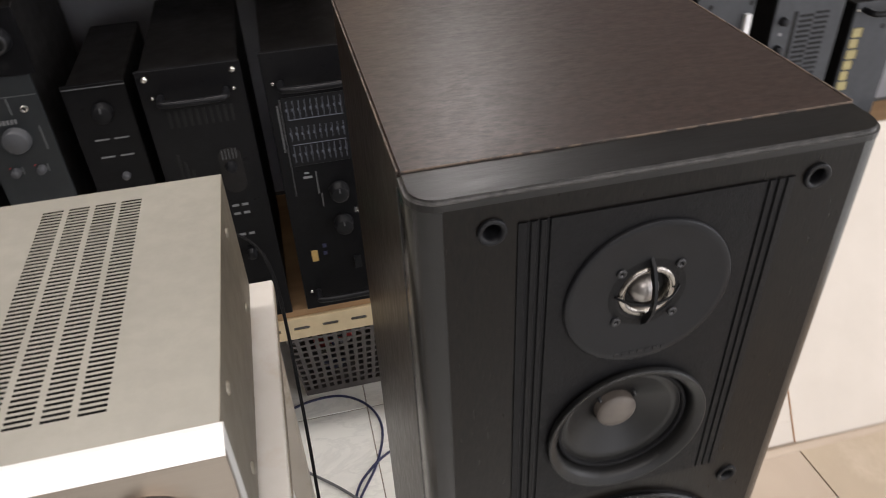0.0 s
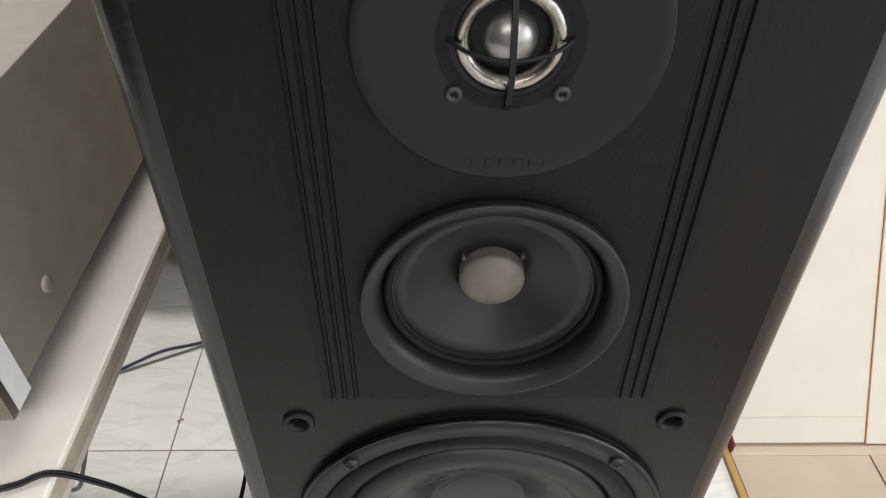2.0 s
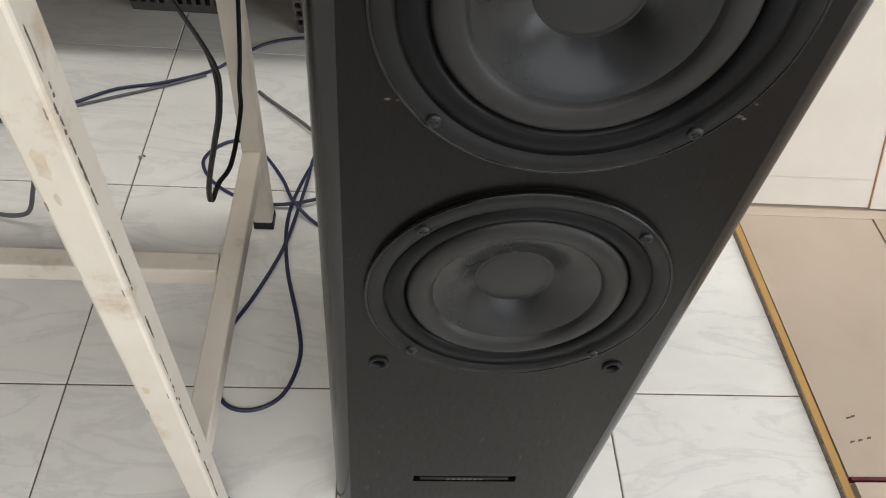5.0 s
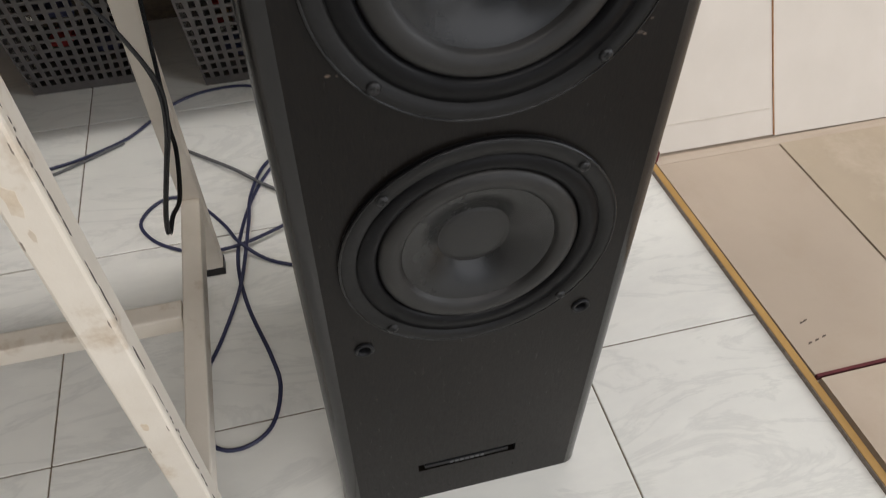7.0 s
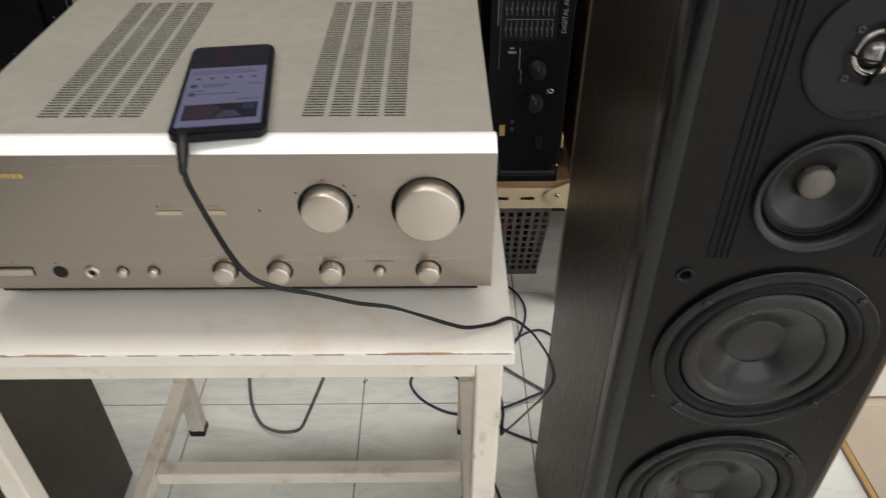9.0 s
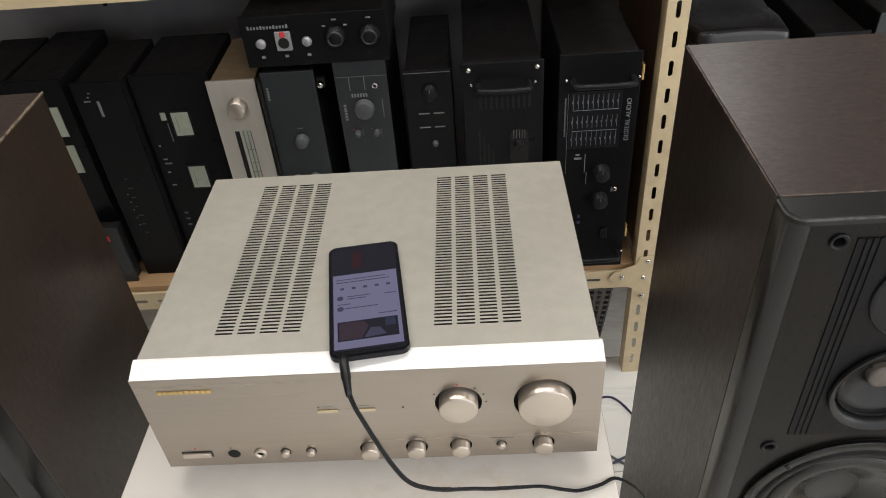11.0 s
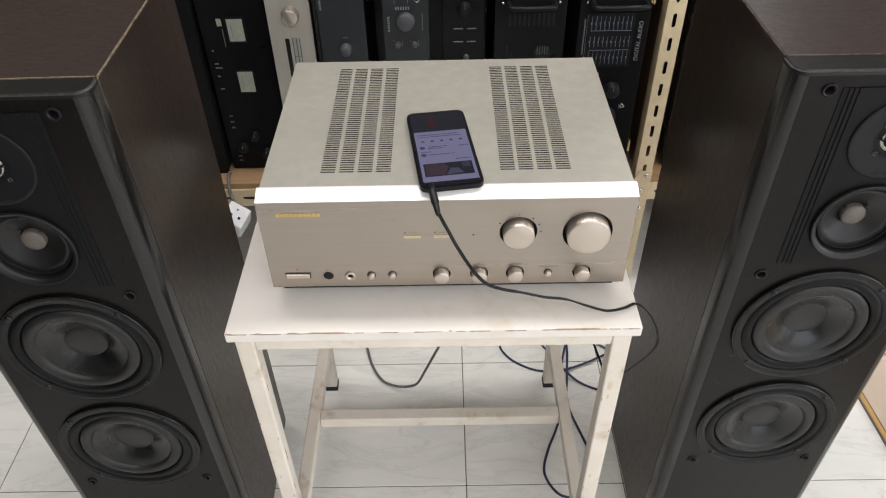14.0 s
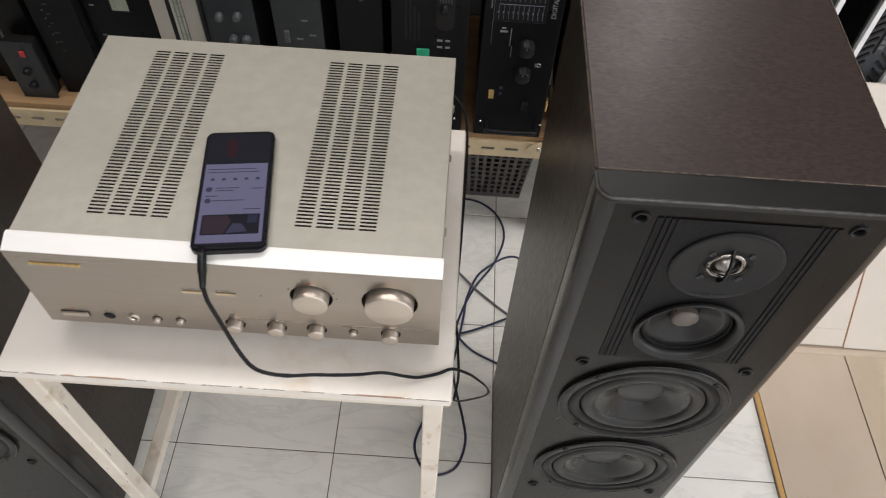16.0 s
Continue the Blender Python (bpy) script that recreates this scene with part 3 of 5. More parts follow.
def loudspeaker():
    sp = thing("tower_speaker", 0, 0, 0, "tall dark woodgrain tower loudspeaker with black drivers, standing on the tiles", "loudspeaker", "pair of tower speakers")
    w, h, y1 = 0.131, 0.987, 0.318
    shell = box(-w + 0.0006, -w + 0.017, 0.0318, y1, 0.004, h, 0.0012, 1)
    box(w - 0.017, w - 0.0006, 0.0318, y1, 0.004, h, 0.0012, 1, bm=shell)
    box(-w + 0.017, w - 0.017, 0.0318, y1, h - 0.017, h, bm=shell)
    box(-w + 0.017, w - 0.017, 0.0318, y1, 0.004, 0.020, bm=shell)
    box(-w + 0.017, w - 0.017, y1 - 0.017, y1, 0.020, h - 0.017, bm=shell)
    part("cabinet", shell, VINYL, sp, "dark brown woodgrain vinyl cabinet")
    part("top_panel", box(-w + 0.002, w - 0.002, 0.0322, y1 - 0.002, h - 0.001, h + 0.0008, 0.0004, 1), VINYL_TOP, sp, "brown-black woodgrain top")
    part("plinth", box(-w + 0.006, w - 0.006, 0.03, y1 - 0.006, 0, 0.005), BLACK_STEEL, sp)
    # baffle: rounded upright corners, a slanting top, real openings
    r = 0.016
    left = [(-w, 0.0316), (-w, r)] + [(-w + r - r * math.cos(radians(a)), r - r * math.sin(radians(a))) for a in (15, 30, 45, 60, 75, 90)]
    outline = left + [(-x, y) for x, y in reversed(left)]
    b = bmesh.new()

    zt = h - 0.006

    def top_z(y):
        return zt
    lo = [b.verts.new((x, y, 0)) for x, y in outline]
    hi = [b.verts.new((x, y, top_z(y))) for x, y in outline]
    k = len(left)
    b.faces.new(hi)
    b.faces.new(lo[::-1])
    # satin mouldings round the upright corners, a hair behind the flat board
    for sx in (-1, 1):
        mo = bmesh.new()
        line = [(sx * -x, y + 0.0004) for x, y in left]
        p0 = [mo.verts.new((x, y, 0.0005)) for x, y in line]
        p1 = [mo.verts.new((x, y, zt - 0.0003)) for x, y in line]
        for i in range(len(line) - 1):
            mo.faces.new([p0[i], p0[i + 1], p1[i + 1], p1[i]]).smooth = True
        bmesh.ops.recalc_face_normals(mo, faces=mo.faces)
        if mo.faces[0].normal.x * sx < 0 and sx > 0 or mo.faces[0].normal.x > 0 and sx < 0:
            bmesh.ops.reverse_faces(mo, faces=mo.faces)
        part("side_moulding", mo, SATIN, sp, "smooth rounded satin edge")
    pegs = [(sx * 0.0905, z) for sx in (-1, 1) for z in (0.9650, 0.7090, 0.2995)]
    holes = [arc(0, 0.613, 0.090, 56), arc(0, 0.394, 0.090, 56), arc(0, 0.7915, 0.048, 40), arc(0, 0.9055, 0.020, 30)] + [arc(x, z, 0.0058, 20) for x, z in pegs]
    for sx in (-1, 1):
        holes.append([(sx * 0.0765, 0.7285), (sx * 0.0590, 0.7285), (sx * 0.0590, 0.9665), (sx * 0.0765, 0.9665)])
    holes.append([(-0.052, 0.064), (0.052, 0.064), (0.052, 0.078), (-0.052, 0.078)])
    face = holed([(-w + r, 0), (w - r, 0), (w - r, top_z(0)), (-w + r, top_z(0))], holes, 0.0, 0.016)
    join(b, face)
    bmesh.ops.recalc_face_normals(b, faces=b.faces)
    part("baffle", b, BAFFLE, sp, "black woodgrain front with rounded edges")
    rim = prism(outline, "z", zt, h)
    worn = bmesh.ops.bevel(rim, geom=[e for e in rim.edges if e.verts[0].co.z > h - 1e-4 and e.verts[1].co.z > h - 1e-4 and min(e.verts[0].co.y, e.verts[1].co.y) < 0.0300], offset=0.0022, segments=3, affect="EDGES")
    # lighter, glossier bevel faces: the edge highlight is put into their colour
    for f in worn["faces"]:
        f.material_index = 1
    part("top_rim", rim, RIM, sp, "smooth satin black strip, rubbed rounded edge with a painted highlight").data.materials.append(RUBBED_GLINT)
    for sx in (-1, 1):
        part("corner_seam", box(sx * (w + 0.0001) - 0.0004, sx * (w + 0.0001) + 0.0004, 0.0312, 0.0320, 0.002, h - 0.008), RUBBED_GLINT, sp, "thin rubbed seam")
    # black panel paints the darkness inside the cabinet behind the drivers
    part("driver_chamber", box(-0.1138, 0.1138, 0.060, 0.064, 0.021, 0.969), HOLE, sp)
    part("edge_strip", box(-w + 0.002, w - 0.002, 0.0313, 0.0324, h - 0.0010, h + 0.0011, 0.0004, 1), WORN, sp, "worn pale board edge")
    for sx in (-1, 1):
        part("edge_strip", box(sx * (w - 0.0006) - 0.0006, sx * (w - 0.0006) + 0.0006, 0.0330, y1, h - 0.0014, h + 0.0010, 0.0003, 1), WORN, sp, "worn pale board edge")
    for x, z in pegs:
        p = part("grille_socket", lathe([(0.0078, 0.0), (0.0077, -0.0016), (0.0070, -0.0022), (0.0050, -0.0016), (0.0045, 0.002), (0.0045, 0.014)], x, 0, z, 28), PLASTIC_SMOOTH, sp)
        part("socket_bottom", lathe([(0.0056, 0.012), (0, 0.012)], x, 0, z, 20), HOLE, p)
    # upper plate with three grooves along each side
    pw, z0, z1 = 0.0775, 0.7275, 0.9675
    grooves = (0.0713, 0.0661, 0.0609)
    sect = [(-pw, 0.0030), (-pw + 0.0006, -0.0010)]
    for g in grooves:
        sect += [(-g - 0.0013, -0.0014), (-g - 0.0006, -0.0003), (-g + 0.0006, -0.0003), (-g + 0.0013, -0.0014)]
    side = prism(sect + [(-0.058, -0.0014), (-0.058, 0.0030)], "z", z0, z1)
    join(side, prism([(-x, y) for x, y in reversed(sect + [(-0.058, -0.0014), (-0.058, 0.0030)])], "z", z0, z1))
    join(side, holed([(-0.058, z0), (0.058, z0), (0.058, z1), (-0.058, z1)], [arc(0, 0.7915, 0.0490, 48), arc(0, 0.9055, 0.0190, 30)], -0.0014, 0.0))
    part("driver_plate", side, PLATE, sp, "black textured plate with ribbed sides")
    tweeter(sp, 0.9055)
    midrange(sp, 0.7915)
    woofer(sp, 0.613)
    woofer(sp, 0.394)
    slot = part("badge_slot", box(-0.0518, 0.0518, 0.006, 0.010, 0.0642, 0.0778), HOLE, sp)
    part("badge", box(-0.045, 0.045, 0.0012, 0.0058, 0.0645, 0.0710, 0.0005, 1), PLASTIC_SMOOTH, slot)
    for i in range(7):
        x = -0.0165 + i * 0.0055
        part("badge_block", box(x - 0.0018, x + 0.0018, 0.0006, 0.0012, 0.0660, 0.0695), DIM_INK, slot)
    return sp


speaker = loudspeaker()
speaker.location = (0.4785, -0.026, 0)
other = copy_thing(speaker, pose(-0.4805, -0.048, 0, 0, 0, 1.5))
for x, z, s in ((0.567, 0.554, 0.0024), (0.5705, 0.5525, 0.0016), (0.573, 0.562, 0.0014), (0.388, 0.554, 0.0018), (0.393, 0.5535, 0.0012)):
    dent = prism([(x - 0.4785 + s * math.cos(a) * random.uniform(0.5, 1.2), z + 0.6 * s * math.sin(a) * random.uniform(0.4, 1.0)) for a in (0, 1, 2, 3, 4, 5)], "y", -0.0003, 0.001)
    part("scuff", dent, WORN, speaker, "small pale scuff")
for x0, x1, y0, y1, z0, z1 in ((-0.129, 0.129, 0.0310, 0.0326, 0.9862, 0.9884), (0.1302, 0.1314, 0.0310, 0.0320, 0.950, 0.9880), (0.1298, 0.1316, 0.033, 0.318, 0.9856, 0.9882)):
    part("worn_edge", box(x0, x1, y0, y1, z0, z1, 0.0003, 1), PALE_EDGE, other, "pale worn board edge")
tagged(other, "tall dark woodgrain tower loudspeaker with a worn pale top edge")

# ---- table ----
TX0, TX1, TY0, TY1, TZ = -0.286, 0.246, -0.057, 0.384, 0.648
table = thing("side_table", -0.02, 0.16, 0, "small white painted metal table with chipped edges under the amplifier", "table")
top = box(TX0, TX1, TY0, TY1, TZ - 0.0165, TZ, 0.0022, 2)
part("tabletop", top, PAINT, table, "white painted board with chipped front edge")
# right board edge in a darker, brown-spotted tan than the tabletop
part("edge_band", box(TX1 - 0.0005, TX1 + 0.0007, TY0 + 0.004, TY1 - 0.004, TZ - 0.0148, TZ - 0.0026, 0.0003, 1), TAN_BAND, table, "darker tan board edge")
LEG = 0.025
LX, RX, FY, RY = -0.2785, 0.2125, -0.050, 0.3535
for x in (LX, RX):
    for y in (FY, RY):
        leg = part("leg", box(x, x + LEG, y, y + LEG, 0.012, TZ - 0.0165, 0.0025, 2), PAINT_LEG, table, "dirty white square tube leg")
        part("foot_cap", box(x - 0.001, x + LEG + 0.001, y - 0.001, y + LEG + 0.001, 0, 0.013, 0.001, 1), CORD_BLACK, leg, "black rubber foot")
for y in (FY, RY):
    part("apron", box(LX + LEG, RX, y + 0.001, y + LEG - 0.001, TZ - 0.0410, TZ - 0.0168, 0.002, 1), PAINT_LEG, table)
for x in (LX, RX):
    part("apron", box(x + 0.001, x + LEG - 0.001, FY + LEG, RY, TZ - 0.0410, TZ - 0.0168, 0.002, 1), PAINT_LEG, table)
    part("side_rail", box(x + 0.001, x + LEG - 0.001, FY + LEG, RY, 0.122, 0.147, 0.002, 2), PAINT_LEG, table, "dirty white lower rail")
part("cross_rail", box(LX + LEG, RX, 0.169, 0.194, 0.122, 0.147, 0.002, 2), PAINT_LEG, table, "dirty white cross rail")
random.seed(4)


def ragged(a, c, low, high, n):
    """A ragged lens-shaped outline from a to c."""
    pts = [(a + (c - a) * i / n, -(0.0001 if i in (0, n) else random.uniform(0.4, 1.0) * low)) for i in range(n + 1)]
    return pts + [(a + (c - a) * i / n, 0.0 if i in (0, n) else random.uniform(0.3, 1.0) * high) for i in range(n, -1, -1)]


# bare patches and a dirty line along the front lip
for a, c, low in ((-0.284, -0.276, 0.0018), (-0.246, -0.238, 0.0010), (-0.205, -0.192, 0.0012), (-0.178, -0.132, 0.0016), (0.0, 0.004, 0.0008), (0.134, 0.192, 0.0019)):
    pts = [(x, TZ - 0.0006 + z) for x, z in ragged(a, c, low, 0.0005, max(4, int((c - a) / 0.005)))]
    part("paint_chip", prism(pts, "y", TY0 - 0.0003, TY0 + 0.0012), CHIP, table, "bare brown chipped paint")
x = TX0 + 0.004
while x < TX1 - 0.02:
    e = x + random.uniform(0.012, 0.05)
    pts = [(u, TZ - 0.0014 + z) for u, z in ragged(x, min(e, TX1 - 0.003), random.uniform(0.0004, 0.0009), 0.0006, 8)]
    part("scratch", prism(pts, "y", TY0 - 0.0002, TY0 + 0.0012), SCRATCH, table)
    x = e + random.choice((0.001, 0.002, 0.004, 0.018))
# dark scratches down the edges of the front legs, and tan smears
for x in (LX, RX):
    z = 0.03
    while z < 0.60:
        # jagged chips beside the leg's front corner, on its side face
        e = z + random.choice((0.003, 0.006, 0.012, 0.022)) * random.uniform(0.7, 1.4)
        o = FY + random.choice((0.0045, 0.0052, 0.0060, 0.0072))
        pts = [(o + u, v) for v, u in ragged(z, e, random.uniform(0.0004, 0.0016), random.uniform(0.0003, 0.0014), 7)]
        if random.random() < (0.88 if x == RX else 0.12):
            part("scratch", prism(pts, "x", x + LEG - 0.001, x + LEG + 0.0003), EDGE_CHIP, table)
        if random.random() < 0.18:
            o = x + random.choice((0.0022, LEG - 0.0030))
            pts = [(o + u, v) for v, u in ragged(z, z + 0.008, 0.0006, 0.0006, 5)]
            part("scratch", prism(pts, "y", FY - 0.0002, FY + 0.001), SCRATCH, table)
        z = e + random.choice((0.001, 0.002, 0.006))
    z, s, o = random.uniform(0.15, 0.55), random.uniform(0.002, 0.005), random.uniform(0.007, 0.018)
    pts = [(x + o + s * 0.6 * math.cos(a * 0.63) * random.uniform(0.5, 1.1), z + s * 1.5 * math.sin(a * 0.63) * random.uniform(0.5, 1.1)) for a in range(10)]
    part("smear", prism(pts, "y", FY - 0.0002, FY + 0.001), STAIN, table, "faint tan smear")
for z, s in ((0.523, 0.009), (0.498, 0.004)):
    pts = [(0.222 + s * 0.5 * math.cos(a * 0.63) * random.uniform(0.6, 1.1), z + s * 1.4 * math.sin(a * 0.63) * random.uniform(0.6, 1.1)) for a in range(10)]
    part("smear", prism(pts, "y", FY - 0.0003, FY + 0.001), STAIN, table, "faint tan smear")

# ---- amplifier ----
AX, AZ0, AZ1, ADEEP = 0.227, 0.675, 0.8125, 0.340
amp = thing("amplifier", 0, 0.17, TZ, "champagne integrated amplifier with vented beige top on the white table", "amplifier")
WELLS = [(0.1715, 0.7605, 0.0306), (0.0870, 0.7620, 0.0232)] + [(x, 0.6940, 0.0116) for x in (-0.0080, 0.0400, 0.0860, 0.1710)]
part("front_panel", holed([(-AX, AZ0), (AX, AZ0), (AX, AZ1), (-AX, AZ1)], [arc(x, z, r, 48) for x, z, r in WELLS], 0.0, 0.006), CHAMPAGNE, amp, "champagne brushed aluminium front")
# sloping edge, its bright sheen put into the base colour
part("front_edge", prism([(0.0004, AZ1 + 0.0001), (0.0165, 0.8190), (0.0180, 0.8195), (0.022, 0.8195), (0.022, AZ0), (0.0062, AZ0), (0.0062, AZ1 + 0.0001)], "x", -AX + 0.0002, AX - 0.0002), SHEEN_BAND, amp, "sloping upper edge of the front with its sheen painted bright")
# cover with real slots
ins = 0.224
xs, ys = [-ins], [0.0221]
for bank in (-0.1545, 0.0665):
    for c in range(4):
        xs += [bank + c * 0.0228, bank + c * 0.0228 + 0.0180]
xs.append(ins)
rows = 54
for i in range(rows):
    y = 0.0520 + i * (0.267 / rows)
    ys += [y, y + 0.0026]
ys.append(ADEEP)
cz = 0.8180
cover = bmesh.new()
grid = [[cover.verts.new((x, y, cz)) for y in ys] for x in xs]
for i in range(len(xs) - 1):
    for j in range(len(ys) - 1):
        if not (i % 2 == 1 and j % 2 == 1):
            cover.faces.new([grid[i][j], grid[i + 1][j], grid[i + 1][j + 1], grid[i][j + 1]])
ext = bmesh.ops.extrude_face_region(cover, geom=cover.faces[:])
for v in ext["geom"]:
    if isinstance(v, bmesh.types.BMVert):
        v.co.z -= 0.0003
bmesh.ops.recalc_face_normals(cover, faces=cover.faces)
# sides coloured darker than the lid to carry their shade as well as grime
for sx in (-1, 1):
    part("side_cover", box(sx * ins - 0.0006, sx * ins + 0.0006, 0.0222, ADEEP, AZ0 + 0.004, cz - 0.0002), COVER_SIDE_SHADED, amp, "grimy beige steel side with shade painted in")
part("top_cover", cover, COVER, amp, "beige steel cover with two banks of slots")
# black block under the slots paints the shade inside the case
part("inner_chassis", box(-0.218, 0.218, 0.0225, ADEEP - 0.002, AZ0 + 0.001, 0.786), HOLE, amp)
part("rear_panel", box(-ins, ins, ADEEP - 0.002, ADEEP, AZ0, cz - 0.0015), BLACK_STEEL, amp)
part("base_plate", box(-0.215, 0.215, 0.006, ADEEP - 0.004, AZ0 - 0.008, AZ0 + 0.0005), BLACK_STEEL, amp)
for sx in (-1, 1):
    for y in (0.05, 0.29):
        part("foot", box(sx * 0.16 - 0.02, sx * 0.16 + 0.02, y - 0.02, y + 0.02, TZ, AZ0 - 0.007, 0.003, 1), PLASTIC, amp)
    for y, z in ((0.075, 0.795), (0.075, 0.705), (0.27, 0.795), (0.27, 0.705)):
        s = lathe([(0.0055, 0.0), (0.0052, -0.0016), (0.0036, -0.0026), (0, -0.0028)], 0, 0, 0, 18)
        s.transform(pose(sx * (ins + 0.0004), y, z, 0, 0, 90 * sx))
        part("side_screw", s, COVER_SIDE_SHADED, amp)


def amp_knob(name, x, z, r, well, length, label):
    k = part(name, lathe(knob_profile(r, length, 0.0052), x, 0, z, 56 if r > 0.015 else 32), CHAMPAGNE_KNOB, amp, label)
    # black liner: the recess shade is painted, not left to the lamps
    part("recess", lathe([(well - 0.0002, 0.0004), (well - 0.0002, 0.0056), (0, 0.0056)], x, 0, z, 48), HOLE, k, "black liner that paints the shade in the knob recess")


amp_knob("volume_knob", 0.1715, 0.7605, 0.0264, 0.0306, 0.0120, "large champagne volume knob")
amp_knob("selector_knob", 0.0870, 0.7620, 0.0193, 0.0232, 0.0112, "champagne selector knob")
for x in (-0.0080, 0.0400, 0.0860, 0.1710):
    amp_knob("small_knob", x, 0.6940, 0.0096, 0.0116, 0.0100, "small champagne knob")
for i, a in enumerate((148, 90, 52, 25, 0)):
    x, z = 0.087 + 0.0272 * math.cos(radians(a)), 0.7625 + 0.0262 * math.sin(radians(a))
    part("tick_mark", lathe([(0.0011, -0.0003), (0, -0.0004)], x, 0, z, 10), RED if i == 1 else INK, amp)
for i in range(10):
    x = -0.2045 + i * 0.0054
    part("badge_block", box(x, x + 0.0044, -0.0012, 0.0, 0.7920, 0.7962, 0.0003, 1), GOLD, amp, "gold raised badge")
for x0, x1 in ((-0.0535, -0.0325), (-0.0170, 0.0045)):
    part("mode_button", box(x0, x1, -0.0016, 0, 0.7555, 0.7592, 0.0004, 1), PALE_GOLD, amp, "slim gold button")
    part("tick_mark", lathe([(0.0010, -0.0003), (0, -0.0004)], x0 + 0.002, 0, 0.7638, 10), INK, amp)
    part("caption_bar", box(x0 + 0.006, x0 + 0.016, -0.0003, 0, 0.7632, 0.7640), GREY_INK, amp)
part("tick_mark", lathe([(0.0012, -0.0003), (0, -0.0004)], 0.0320, 0, 0.7590, 10), INK, amp)
pw = part("power_button_frame", box(-0.2080, -0.1755, -0.0004, 0.0, 0.6905, 0.7000), INK, amp)
part("power_button", box(-0.2068, -0.1767, -0.0030, -0.0003, 0.6917, 0.6985, 0.0006, 1), CHAMPAGNE_KNOB, pw, "champagne power button")
part("power_light", lathe([(0.0011, -0.0004), (0, -0.0005)], -0.1920, 0, 0.7052, 10), RED, amp)
part("infrared_window", lathe([(0.0066, -0.0003), (0.0060, -0.0008), (0, -0.0009)], -0.1530, 0, 0.6940, 28), HOLE, amp, "round dark window")
part("tick_mark", lathe([(0.0010, -0.0003), (0, -0.0004)], -0.1545, 0, 0.7040, 10), INK, amp)
jk = part("headphone_socket", lathe([(0.0068, 0), (0.0066, -0.0022), (0.0056, -0.0028), (0.0036, -0.0024), (0.0034, 0.004)], -0.1250, 0, 0.6935, 32), CHAMPAGNE_KNOB, amp)
part("socket_bottom", lathe([(0.0035, -0.0005), (0, -0.0005)], -0.1250, 0, 0.6935, 20), HOLE, jk)
for x, r in ((-0.0980, 0.0045), (-0.0710, 0.0045), (0.1280, 0.0042)):
    bt = part("push_button", lathe(knob_profile(r, 0.0055), x, 0, 0.6940, 24), CHAMPAGNE_KNOB, amp)
    # flat black ring painted for the shaded gap round the button
    part("recess", lathe([(r + 0.0012, -0.0003), (r - 0.001, -0.0004)], x, 0, 0.6940, 24), HOLE, bt)
part("caption_bar", box(0.116, 0.1405, -0.0003, 0, 0.7040, 0.7047), DIM_INK, amp)
for x in (0.040, 0.086):
    part("caption_bar", box(x - 0.007, x + 0.007, -0.0003, 0, 0.7088, 0.7094), GREY_INK, amp)

# ---- phone on the amplifier ----
phone = thing("smartphone", -0.0035, 0.0905, 0.8188, "black smartphone with its screen lit, lying on the amplifier", "phone")
PM = pose(-0.0035, 0.0905, 0.8190, 0, 0, 7.5)


def placed(b, m):
    b.transform(m)
    return b


def slab(x0, x1, y0, y1, z0, z1, r):
    return prism([(x, y) for x, y in rounded(x0, x1, y0, y1, r, 6)], "z", z0, z1)


case = slab(-0.0380, 0.0385, -0.0825, 0.0855, 0, 0.0095, 0.009)
bmesh.ops.bevel(case, geom=[e for e in case.edges if abs(e.verts[0].co.z - e.verts[1].co.z) < 1e-6], offset=0.0018, segments=2, affect="EDGES")
part("case", placed(case, PM), PHONE_BODY, phone, "black phone case")
part("screen_glass", placed(slab(-0.0345, 0.0350, -0.0765, 0.0805, 0.0095, 0.0099, 0.006), PM), SCREEN_DARK, phone, "lit phone screen")
part("page", placed(box(-0.0332, 0.0337, -0.0738, 0.0345, 0.0099, 0.0101), PM), SCREEN_PAGE, phone, "pale lavender page")
picture = part("picture", placed(box(-0.0295, 0.0300, -0.0635, -0.0370, 0.0101, 0.0102), PM), SCREEN_DARK, phone, "dark still picture")
part("picture_patch", placed(prism([(-0.0280, -0.0620), (-0.0060, -0.0620), (0.0010, -0.0460), (-0.0040, -0.0385), (-0.0280, -0.0385)], "z", 0.0102, 0.0103), PM), SCREEN_BROWN, picture)
part("picture_patch", placed(prism([(-0.0040, -0.0620), (0.0180, -0.0600), (0.0120, -0.0500), (0.0030, -0.0490)], "z", 0.0102, 0.0103), PM), SCREEN_TEXT, picture)
part("picture_patch", placed(box(0.0175, 0.0275, -0.0490, -0.0385, 0.0102, 0.0103), PM), SCREEN_BLUE, picture)
part("banner_mark", placed(box(-0.0125, -0.0020, 0.0450, 0.0720, 0.0099, 0.0101), PM), SCREEN_RED, phone)
for x0, x1, y in ((-0.030, 0.022, 0.0262), (-0.030, 0.026, 0.0218), (-0.019, 0.005, -0.0010), (-0.019, 0.000, -0.0045), (0.019, 0.031, -0.0025), (-0.029, -0.016, -0.0120), (-0.022, 0.012, -0.0185), (0.012, 0.030, -0.0310)):
    part("text_bar", placed(box(x0, x1, y, y + 0.0011, 0.0101, 0.0102), PM), SCREEN_TEXT, phone)
for x in (-0.024, -0.012, 0.0, 0.012, 0.024):
    part("icon", placed(box(x - 0.002, x + 0.002, 0.0105, 0.0138, 0.0101, 0.0102), PM), SCREEN_TEXT, phone)
